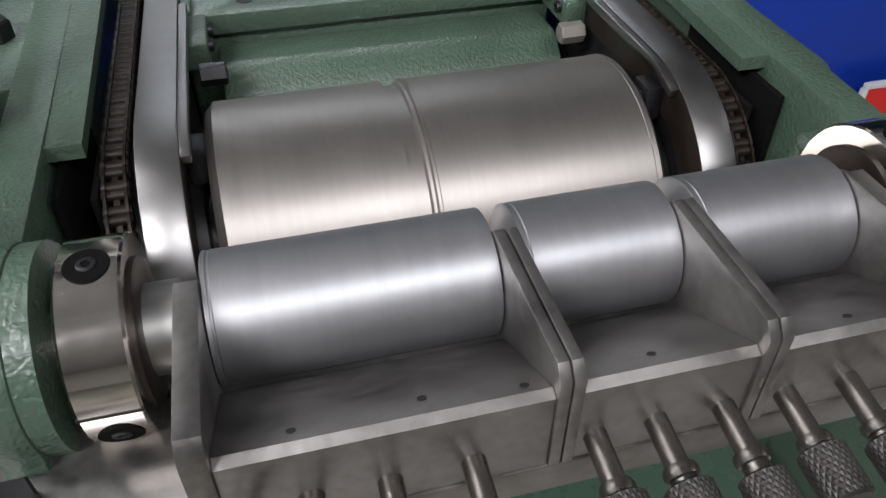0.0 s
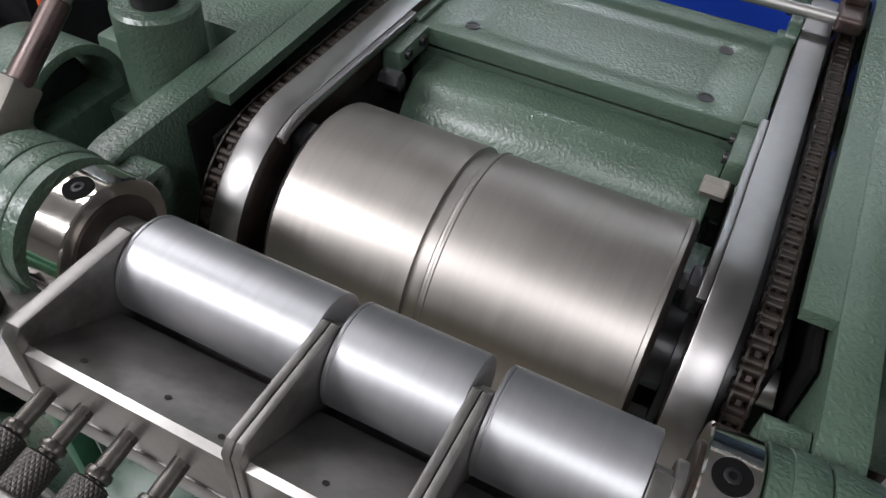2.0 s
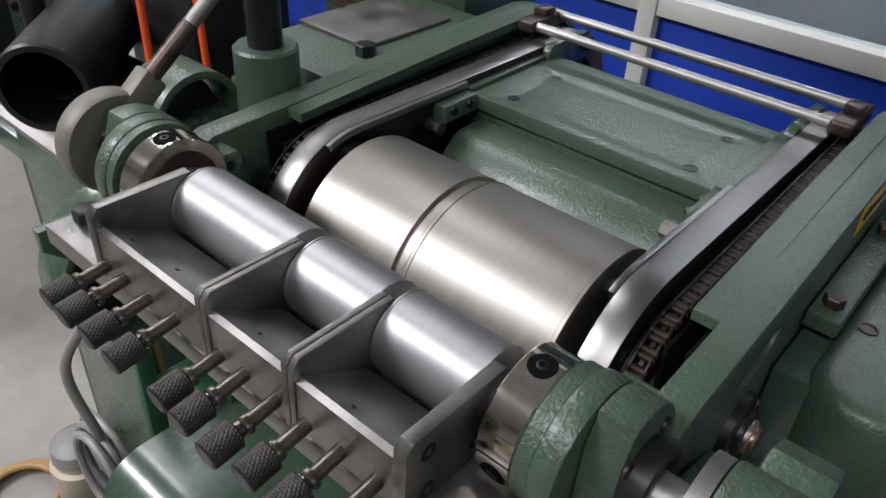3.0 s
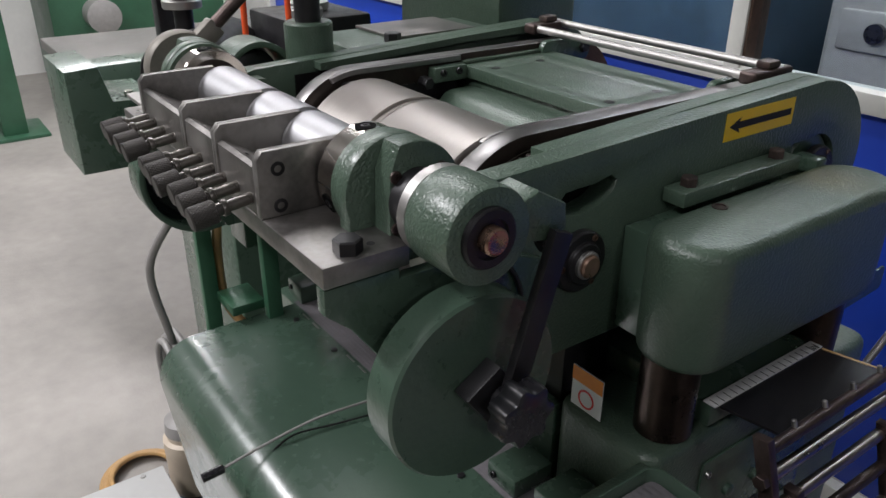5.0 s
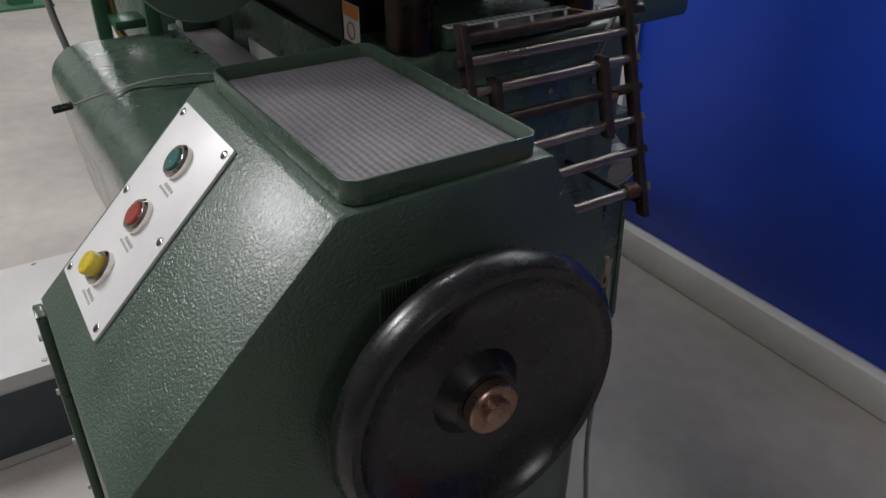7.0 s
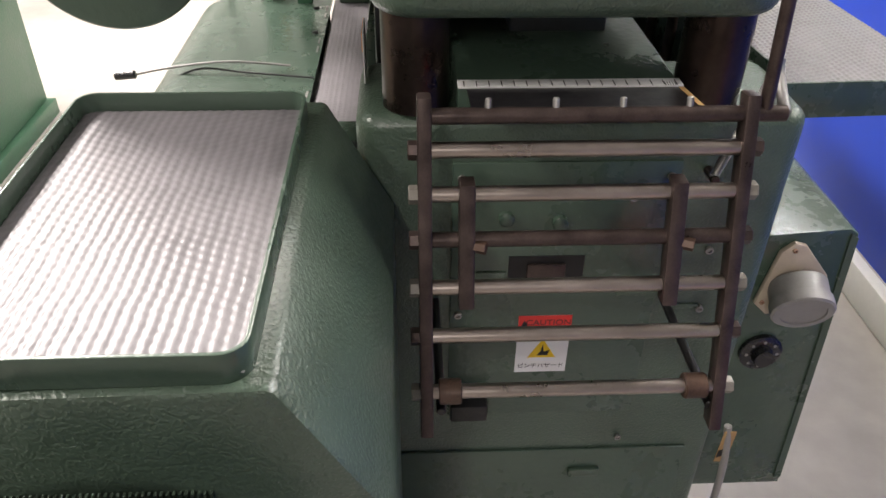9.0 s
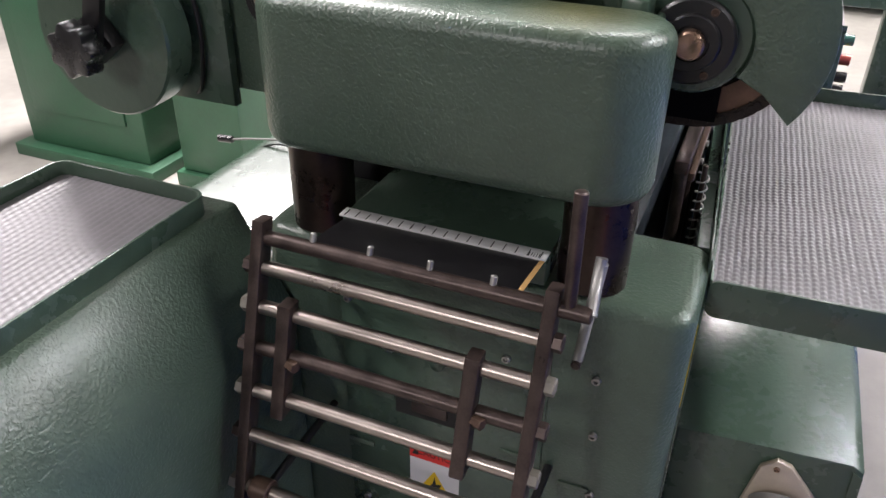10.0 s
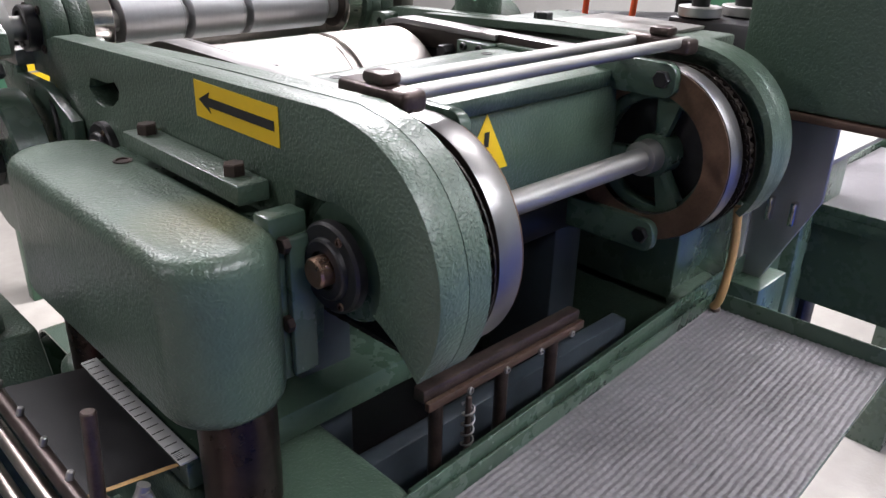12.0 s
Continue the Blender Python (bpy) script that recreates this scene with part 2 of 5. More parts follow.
def prism(pts, a0, a1, axis="x", holes=(), b=0.0, bm=None, index=0):
    """An outline (two of x, y, z in that order) with holes, drawn out along the axis."""
    t = bmesh.new()
    place = {"x": lambda p, a: (a, p[0], p[1]), "y": lambda p, a: (p[0], a, p[1]), "z": lambda p, a: (p[0], p[1], a)}[axis]
    edges = []
    for loop in (pts, *holes):
        vs = [t.verts.new(place(p, a0)) for p in loop]
        edges += [t.edges.new((vs[i], vs[(i + 1) % len(vs)])) for i in range(len(vs))]
    if holes:
        bmesh.ops.triangle_fill(t, edges=edges, use_beauty=True, use_dissolve=False)
    else:
        t.faces.new(vs)
    got = bmesh.ops.extrude_face_region(t, geom=t.faces[:])
    move = Vector(place((0, 0), a1 - a0))
    bmesh.ops.translate(t, verts=[g for g in got["geom"] if isinstance(g, bmesh.types.BMVert)], vec=move)
    bmesh.ops.recalc_face_normals(t, faces=t.faces[:])
    if b:
        n = "xyz".index(axis)
        rim = [e for e in t.edges if abs(e.verts[0].co[n] - e.verts[1].co[n]) < 1e-6 and e.calc_face_angle(0) > 1.0]
        bmesh.ops.bevel(t, geom=rim, offset=b, segments=2, affect="EDGES", profile=0.5, clamp_overlap=True)
    return join(bm, t, None, index)


def arc(cy, cz, r, a0, a1, n):
    return [(cy + r * math.cos(radians(a0 + (a1 - a0) * i / n)), cz + r * math.sin(radians(a0 + (a1 - a0) * i / n))) for i in range(n + 1)]


def sweep(points, r, seg=10, bm=None, steps=6):
    """A round cable through the points, smoothed."""
    p = [Vector(q) for q in points]
    path = []
    for i in range(len(p) - 1):
        a, b, c, d = p[max(i - 1, 0)], p[i], p[i + 1], p[min(i + 2, len(p) - 1)]
        for k in range(steps):
            s = k / steps
            path.append(0.5 * (2 * b + (c - a) * s + (2 * a - 5 * b + 4 * c - d) * s * s + (3 * b - a - 3 * c + d) * s**3))
    path.append(p[-1])
    t = bmesh.new()
    rings = []
    side = None
    for i, q in enumerate(path):
        d = (path[min(i + 1, len(path) - 1)] - path[max(i - 1, 0)]).normalized()
        side = (side - d * side.dot(d)).normalized() if side is not None and (side - d * side.dot(d)).length > 1e-4 else d.orthogonal().normalized()
        up = d.cross(side)
        rings.append([t.verts.new(q + r * (side * math.cos(2 * math.pi * k / seg) + up * math.sin(2 * math.pi * k / seg))) for k in range(seg)])
    for a, b in zip(rings, rings[1:]):
        for k in range(seg):
            t.faces.new((a[k], a[(k + 1) % seg], b[(k + 1) % seg], b[k]))
    t.faces.new(rings[0])
    t.faces.new(rings[-1])
    return join(bm, t)


def hex_head(at, d, r, h, bm=None):
    t = bmesh.new()
    c = r * 0.12
    t = lathe([(0, r), (h - c, r), (h, r - c)], (0, 0, 0), (0, 0, 1), 6)
    return join(bm, t, Matrix.Translation(at) @ axis_turn(d))


def socket_head(at, d, r, h, bm=None):
    return lathe([(0, r), (h * 0.85, r), (h, r * 0.9), (h, r * 0.52), (h * 0.4, r * 0.5), (h * 0.4, 0)], at, d, 18, bm)


def rounded_rect(x0, x1, y0, y1, r, n=5):
    return (arc(x1 - r, y1 - r, r, 0, 90, n) + arc(x0 + r, y1 - r, r, 90, 180, n) + arc(x0 + r, y0 + r, r, 180, 270, n) + arc(x1 - r, y0 + r, r, 270, 360, n))


def ribbed_mat(x0, x1, y0, y1, z, pitch, along, seed, depth=0.0012, res=0.0014):
    """A vinyl mat whose wavy ribs and cross dents are modelled."""
    nx, ny = int((x1 - x0) / res), int((y1 - y0) / res)
    gx, gy = np.meshgrid(np.linspace(x0, x1, nx), np.linspace(y0, y1, ny), indexing="ij")
    u, v = (gx, gy) if along == "y" else (gy, gx)
    rng = np.random.default_rng(seed)
    wob = sum(0.00022 * np.sin(v * k + rng.uniform(0, 6)) for k in (60, 131, 240))
    rib = np.abs(np.sin(np.pi * (u + wob) / pitch)) ** 0.7
    row = np.floor((u + wob) / pitch)
    dent = 0.5 + 0.5 * np.sin(2 * np.pi * v / (pitch * 1.15) + row * 2.4 + np.sin(row * 12.9898) * 3)
    h = z + depth * rib * (0.6 + 0.4 * dent) + 0.0002 * np.sin(u * 21 + 1) * np.sin(v * 17)
    verts = np.stack([gx, gy, h], -1).reshape(-1, 3)
    i = np.arange(nx * ny).reshape(nx, ny)
    quads = np.stack([i[:-1, :-1], i[1:, :-1], i[1:, 1:], i[:-1, 1:]], -1).reshape(-1, 4)
    me = bpy.data.meshes.new("mat")
    me.from_pydata(verts.tolist(), [], quads.tolist())
    me.materials.append(MAT)
    me.shade_smooth()
    return me


XC = 0.135          # middle of the conveyor frame
YF, ZF = 0.249, 1.180  # front sprocket axis
YR, ZR = 0.605, 1.186  # rear sprocket axis
FLIP = Matrix.Translation((2 * XC, 0, 0)) @ Matrix.Diagonal((-1, 1, 1, 1))


def mirrored(bm):
    bm.transform(FLIP)
    bmesh.ops.reverse_faces(bm, faces=bm.faces[:])
    return bm


# ---- setting ----
def setting(name, bm, mats, label="", category=""):
    return tagged(part(name, bm, mats), label or name.replace("_", " "), category or name.split("_")[0], "", "structure")


setting("floor", box(-7.2, 9.2, -9.2, 6.5, -0.1, 0, 0), CONCRETE, "worn pale concrete workshop floor with stains", "floor")
setting("ceiling", box(-7.2, 9.2, -9.2, 6.5, 3.2, 3.3, 0), CEIL, "pale ceiling with tube lights", "ceiling")
wall_w = setting("wall_west", box(-6.4, -6.25, -9.2, 6.5, 0, 3.2, 0), WALL, "white painted brick wall far behind the machines", "wall")
setting("wall_south", box(-7.2, 9.2, -9.3, -9.2, 0, 3.2, 0), WALL, "plain white workshop wall", "wall")
setting("wall_east", box(9.2, 9.35, -9.2, 6.5, 0, 3.2, 0), WALL, "plain white workshop wall", "wall")
# north wall coloured dark so that the room reads as dim
setting("wall_north", box(-7.2, 9.2, 5.2, 5.35, 0, 3.2, 0), DUSK, "wall of the room behind the glazed partition, coloured dark for the dim room", "wall")
setting("wall_divider", box(-3.6, -3.45, 1.7, 5.2, 0, 3.2, 0), WALL, "white end wall beside the partition", "wall")

# blue partition with a glazed upper half
PX = [-3.1, -1.75, -0.34, 1.0, 2.4, 3.8]
part_wall = tagged(new("partition_1"), "blue panelled partition with pale frame and glass above", "partition", "", "structure")
part_wall.location = (0, 1.5, 0)
for xa, xb in zip(PX, PX[1:]):
    part("panel", box(xa + 0.02, xb - 0.02, 1.5, 1.53, 0.1, 1.02, 0.002), BLUE, part_wall)
    p = part("pane", box(xa + 0.02, xb - 0.02, 1.512, 1.518, 1.065, 2.25, 0), GLASS, part_wall)
    p.visible_shadow = False
    part("rail", box(xa + 0.022, xb - 0.022, 1.475, 1.545, 1.02, 1.066, 0.003), FRAME_WHITE, part_wall)
for xa in PX:
    part("post", box(xa - 0.022, xa + 0.022, 1.47, 1.55, 0, 2.3, 0.003), FRAME_WHITE, part_wall)
    part("post_cover", box(xa + 0.0225, xa + 0.03, 1.475, 1.545, 1.068, 2.24, 0.002), BRONZE, part_wall)
part("header", box(-3.1, 3.8, 1.46, 1.56, 2.26, 2.4, 0.004), FRAME_WHITE, part_wall)
setting("baseboard", box(-3.3, 4.4, 1.462, 1.498, 0, 0.1, 0.006), FRAME_WHITE, "white baseboard along the blue partition", "baseboard")

# room behind the glass, its dimness put into the colours of wall and cabinets
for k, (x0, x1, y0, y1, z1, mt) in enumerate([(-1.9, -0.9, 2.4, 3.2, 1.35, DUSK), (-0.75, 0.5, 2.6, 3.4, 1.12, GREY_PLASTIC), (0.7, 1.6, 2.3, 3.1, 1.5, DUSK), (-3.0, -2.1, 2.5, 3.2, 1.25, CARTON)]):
    e = thing("machine_cabinet", ((x0 + x1) / 2, (y0 + y1) / 2, 0), "machine cabinet standing behind the glass, coloured dark for the dim room", "machine")
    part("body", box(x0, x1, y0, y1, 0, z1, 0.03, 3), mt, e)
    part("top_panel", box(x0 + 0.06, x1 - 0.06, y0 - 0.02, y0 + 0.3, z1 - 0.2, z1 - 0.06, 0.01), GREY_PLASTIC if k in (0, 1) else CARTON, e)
    for j in range(3):
        part("dial", cyl((x0 + 0.2 + j * 0.16, y0 - 0.021, z1 - 0.13), (x0 + 0.2 + j * 0.16, y0 - 0.04, z1 - 0.13), 0.035), RUBBER, e)


# ---- conveyor frame with drum, chains and rails ----
frame_thing = thing("conveyor_frame", (XC, 0.4, 1.0), "green painted steel conveyor frame with drum, chains and rear wheels", "machine")

plate_out = [(0.12, 1.09), (0.105, 1.16), (0.12, 1.243), (0.128, 1.268), (0.15, 1.274), (0.21, 1.276), (0.45, 1.284), (0.6, 1.2885)] + arc(YR, ZR + 0.004, 0.0965, 84, -37, 16)
plate_out += [(0.661, 1.152), (0.640, 1.163)] + arc(YR, ZR, 0.043, -32, 108, 10) + [(0.56, 1.226), (0.553, 1.10), (0.54, 1.085)]
slot = [(0.222, 1.236), (0.232, 1.226), (0.25, 1.222), (0.272, 1.227), (0.287, 1.236), (0.291, 1.245), (0.283, 1.251), (0.264, 1.247), (0.245, 1.247), (0.23, 1.246)]
lip_out = [(0.228, 1.2665), (0.228, 1.2750), (0.45, 1.2848), (0.6, 1.2887)] + arc(YR, ZR + 0.004, 0.0965, 84, -37, 16) + arc(YR, ZR + 0.003, 0.0895, -37, 84, 12) + [(0.45, 1.2765)]
for side in (0, 1):
    bm = prism(plate_out, 0.346, 0.37, "x", [slot], 0.0022)
    sp = part("side_plate", mirrored(bm) if side else bm, GREEN, frame_thing)
    bm = prism(lip_out, 0.327, 0.3459, "x")
    part("lip", mirrored(bm) if side else bm, GREEN, sp)
    # added black sheet that paints the darkness seen through the slot
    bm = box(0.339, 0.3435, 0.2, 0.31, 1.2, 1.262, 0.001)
    part("slot_shade_sheet", mirrored(bm) if side else bm, HOLE, sp)
    bm = prism(arc(YF, ZF, 0.0955, 88, 268, 34) + arc(YR - 0.006, ZR, 0.087, -88, 88, 34), 0.279, 0.302, "x",
               [arc(YF, ZF, 0.066, 88, 268, 34) + arc(YR - 0.006, ZR, 0.0605, -88, 88, 34)], 0.0012)
    bm.normal_update()
    for f in bm.faces:
        f.material_index = 1 if abs(f.normal.x) > 0.8 else 0
    part("guide_rail", mirrored(bm) if side else bm, [GUIDE, SOOT], frame_thing, "bright worn steel guide rail with brown sides")
    bm = prism(arc(YR - 0.006, ZR, 0.086, 0, 352, 44), 0.2772, 0.2788, "x", [arc(YR - 0.006, ZR, 0.0608, 0, 352, 44)])
    part("rear_ring", mirrored(bm) if side else bm, RUST_RING, frame_thing, "brown worn ring at the rear wheel")
    bm = prism(arc(YF, ZF, 0.064, 88, 268, 24) + [(0.40, 1.118), (0.40, 1.248)], 0.283, 0.298, "x")
    part("rail_web", mirrored(bm) if side else bm, BLACK, frame_thing)
    bm = prism(arc(YF, ZF, 0.070, 88, 268, 24) + arc(YR, ZR, 0.05, -88, 88, 24), 0.3025, 0.3095, "x")
    part("chain_web", mirrored(bm) if side else bm, BLACK, frame_thing)
    bm = prism(arc(YF, ZF, 0.0953, 88, 112, 8) + arc(YF, ZF, 0.089, 112, 88, 8) + [(0.40, 1.2672), (0.40, 1.2738)], 0.2735, 0.2789, "x", (), 0.0006)
    part("guide_shoe", mirrored(bm) if side else bm, GUIDE, frame_thing)
    # added black sheet standing in for the shade behind the chain
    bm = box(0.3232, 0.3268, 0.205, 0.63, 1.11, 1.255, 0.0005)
    part("chain_shade_sheet", mirrored(bm) if side else bm, HOLE, frame_thing)
    # cams at the front of the rail, bolts and clamps beside the drum
    bm = box(0.2665, 0.279, 0.228, 0.248, 1.238, 1.262, 0.003)
    bm = hex_head((0.268, 0.238, 1.252), (-1, 0, 0), 0.0062, 0.006, bm)
    part("bolt_lug", mirrored(bm) if side else bm, BLACK, frame_thing)
    bm = box(0.262, 0.2785, 0.352, 0.402, 1.246, 1.2645, 0.002)
    cb = part("clamp_block", mirrored(bm) if side else bm, GREEN, frame_thing)
    for yy in (0.364, 0.388):
        bm = socket_head((0.2645, yy, 1.258), (-1, 0, 0), 0.0045, 0.006)
        part("socket_screw", mirrored(bm) if side else bm, BLACK, cb)
    bm = cyl((0.252, 0.337, 1.250), (0.270, 0.337, 1.250), 0.0076, 6, 0.001)
    part("hex_coupling", mirrored(bm) if side else bm, DULL if not side else BLACK, frame_thing)
    # hubs and sprockets
    bm = lathe([(0, 0.03), (0.012, 0.03), (0.012, 0.05), (0.02, 0.05), (0.02, 0.02), (0.03, 0.02)], (0.2625, YF, ZF), (1, 0, 0), 36)
    part("drum_hub", mirrored(bm) if side else bm, BLACK, frame_thing)
    for nm, yy, zz in (("front_sprocket", YF, ZF), ("rear_sprocket", YR, ZR)):
        bm = bmesh.new()
        teeth = []
        for i in range(36):
            for f, r in ((0.0, 0.074), (0.3, 0.079), (0.7, 0.079), (1.0, 0.074)):
                a = 2 * math.pi * (i + f * 0.96) / 36
                teeth.append((yy + r * math.cos(a), zz + r * math.sin(a)))
        prism(teeth, 0.3115, 0.3185, "x", [arc(yy, zz, 0.055, 0, 350, 35)], 0, bm)
        part(nm, mirrored(bm) if side else bm, RUST_RING if yy == YR else BRONZE, frame_thing, "oily brown sprocket ring")
    # spoked rear wheel with hub
    bm = lathe([(0, 0.021), (0.03, 0.021), (0.032, 0.019)], (0.276, YR, ZR), (1, 0, 0), 32)
    part("wheel_hub", mirrored(bm) if side else bm, GREEN_SMOOTH, frame_thing)
    for a in (radians(82), radians(196), radians(-68)):
        bm = bmesh.new()
        prism([(YR + 0.012 * math.cos(a - 0.5), ZR + 0.012 * math.sin(a - 0.5)), (YR + 0.06 * math.cos(a - 0.24), ZR + 0.06 * math.sin(a - 0.24)),
               (YR + 0.06 * math.cos(a + 0.24), ZR + 0.06 * math.sin(a + 0.24)), (YR + 0.012 * math.cos(a + 0.5), ZR + 0.012 * math.sin(a + 0.5))], 0.284, 0.3, "x", (), 0.005, bm)
        part("wheel_spoke", mirrored(bm) if side else bm, GREEN_SMOOTH, frame_thing)
    bm = bmesh.new()
    prism(arc(YR - 0.004, ZR, 0.0625, 0, 350, 35), 0.286, 0.298, "x", [arc(YR - 0.002, ZR, 0.053, 0, 350, 35)], 0.001, bm)
    part("wheel_rim", mirrored(bm) if side else bm, GREEN_SMOOTH, frame_thing)
    bm = lathe([(0, 0.0165), (0.018, 0.0165), (0.02, 0.014), (0.02, 0)], (0.258, YR, ZR), (1, 0, 0), 28)
    part("shaft_collar", mirrored(bm) if side else bm, RAIL, frame_thing)
    for zz, tall in ((1.262, 0.018), (1.108, 0.018)):
        bm = prism(rounded_rect(0.49 if zz < 1.2 else 0.535, 0.625, zz - tall, zz + tall * 0.8, 0.012), 0.268, 0.2785, "x", (), 0.0015)
        lk = part("link_plate", mirrored(bm) if side else bm, GREEN_SMOOTH, frame_thing)
        bm = hex_head((0.2685, 0.612, zz), (-1, 0, 0), 0.0085, 0.006)
        part("bolt", mirrored(bm) if side else bm, BLACK, lk)

# drum
prof = [(0, 0.081), (0.004, 0.085), (0.005, 0.0863), (0.1072, 0.0863), (0.1078, 0.0828), (0.1165, 0.0828), (0.1178, 0.0845), (0.1195, 0.0848), (0.1205, 0.0868), (0.1222, 0.0868), (0.1228, 0.0861),
        (0.252, 0.0861), (0.2525, 0.0867), (0.2555, 0.0867), (0.259, 0.082)]
drum = part("drum", lathe(prof, (0.003, YF, ZF), (1, 0, 0), 128), STEEL, frame_thing, "brushed steel drum with a groove round it")
part("drum_shaft", cyl((-0.115, YF, ZF), (0.386, YF, ZF), 0.013), RAIL, frame_thing)
part("rear_shaft", cyl((-0.05, YR, ZR), (0.375, YR, ZR), 0.0105), RAIL, frame_thing, "round steel rear shaft")

# cross beam and drilled top plate
holes = [[(cx + 0.0052 * math.cos(a), cy + 0.0052 * math.sin(a)) for a in np.linspace(0, 5.9, 18)] for cx, cy in ((0.036, 0.425), (0.036, 0.5), (0.231, 0.4245), (0.23, 0.502))]
top = part("top_plate", prism([(-0.006, 0.403), (0.264, 0.403), (0.264, 0.556), (-0.006, 0.556)], 1.2465, 1.2615, "z", holes, 0.0012), GREEN, frame_thing, "green top plate with four tapped holes")
for cx, cy in ((0.036, 0.425), (0.036, 0.5), (0.231, 0.4245), (0.23, 0.502)):
    part("tapped_hole", lathe([(0, 0.0063), (0.0004, 0.0063), (0.0004, 0.0049), (-0.012, 0.0049), (-0.012, 0.0)], (cx, cy, 1.2616), (0, 0, 1), 20), BLACK, top)
for x0, x1 in ((-0.014, -0.002), (0.262, 0.277)):
    part("edge_strip", box(x0, x1, 0.4035, 0.5555, 1.2617, 1.266, 0.0012), GREEN, top)
beam = [(0.404, 1.17), (0.404, 1.238), (0.372, 1.238), (0.362, 1.235), (0.348, 1.222), (0.335, 1.205), (0.33, 1.17)]
part("front_beam", prism(beam, 0.012, 0.262, "x", (), 0.003), GREEN, frame_thing)
part("rear_beam", box(-0.012, 0.272, 0.41, 0.5585, 1.165, 1.2465, 0.003), GREEN, frame_thing)
part("lower_beam", box(-0.02, 0.29, 0.50, 0.52, 1.085, 1.12, 0.003), BLACK, frame_thing)

# triangle warning sticker on the rear beam
def triangle_sticker(parent, m, size):
    bm = prism([(-size / 2, -size * 0.433), (size / 2, -size * 0.433), (0, size * 0.433)], 0, 0.0004, "z")
    s = part("warning_sticker", join(None, bm, m), YELLOW, parent, "yellow triangular warning sticker")
    bm = bmesh.new()
    prism([(-0.05 * size, -0.05 * size), (0.05 * size, -0.05 * size), (0.06 * size, 0.17 * size), (-0.04 * size, 0.17 * size)], 0.0005, 0.0008, "z", (), 0, bm)
    prism([((0.11 + 0.035 * (k % 2)) * size * math.cos(k * math.pi / 7), -0.22 * size + (0.075 + 0.025 * (k % 2)) * size * math.sin(k * math.pi / 7)) for k in range(14)], 0.0005, 0.0008, "z", (), 0, bm)
    part("pictogram", join(None, bm, m), INK, s)


triangle_sticker(frame_thing, Matrix.Translation((0.180, 0.5587, 1.222)) @ pose(0, 0, 0, 90, 0, 180), 0.058)

# arrow sticker on the outer face of the side plate
arrow = part("arrow_sticker", box(0.3702, 0.3706, 0.434, 0.546, 1.2515, 1.2795, 0), YELLOW, frame_thing, "yellow sticker with a black arrow")
part("arrow_print", prism([(0.44, 1.2655), (0.457, 1.2735), (0.4545, 1.269), (0.541, 1.269), (0.541, 1.262), (0.4545, 1.262), (0.457, 1.2575)], 0.3708, 0.3711), INK, arrow)

# end discs on the outer face of the plate
for yy, zz, r in ((YF, ZF, 0.029), (YR, ZR, 0.0315)):
    d = part("bearing_cover", lathe([(0, r), (0.006, r), (0.008, r - 0.002), (0.008, r * 0.68), (0.011, r * 0.66), (0.012, r * 0.62), (0.012, r * 0.42), (0.009, r * 0.4), (0.009, 0)], (0.370, yy, zz), (1, 0, 0), 40), BLACK, frame_thing)
    part("shaft_end", lathe([(0, 0.0105), (0.012, 0.0105), (0.0135, 0.009), (0.0135, 0.003), (0.0125, 0.0)], (0.376, yy, zz), (1, 0, 0), 28), SHAFT_END, d, "copper-coloured turned shaft end")
    for k in range(3):
        a = radians(60 + 120 * k)
        part("cover_screw", socket_head((0.3775, yy + r * 0.83 * math.cos(a), zz + r * 0.83 * math.sin(a)), (1, 0, 0), 0.003, 0.002), BRONZE, d)

part("bearing_housing", lathe([(0, 0.0425), (0.022, 0.0425), (0.024, 0.0405), (0.024, 0)], (0.3385, YR, ZR), (1, 0, 0), 44), GREEN_SMOOTH, frame_thing)

# small cast lugs in front of the plates
for side in (0, 1):
    bm = prism(rounded_rect(0.13, 0.158, 1.242, 1.268, 0.006), 0.322, 0.345, "x", [arc(0.146, 1.256, 0.005, 0, 330, 11)], 0.002)
    part("cast_lug", mirrored(bm) if side else bm, GREEN, frame_thing)

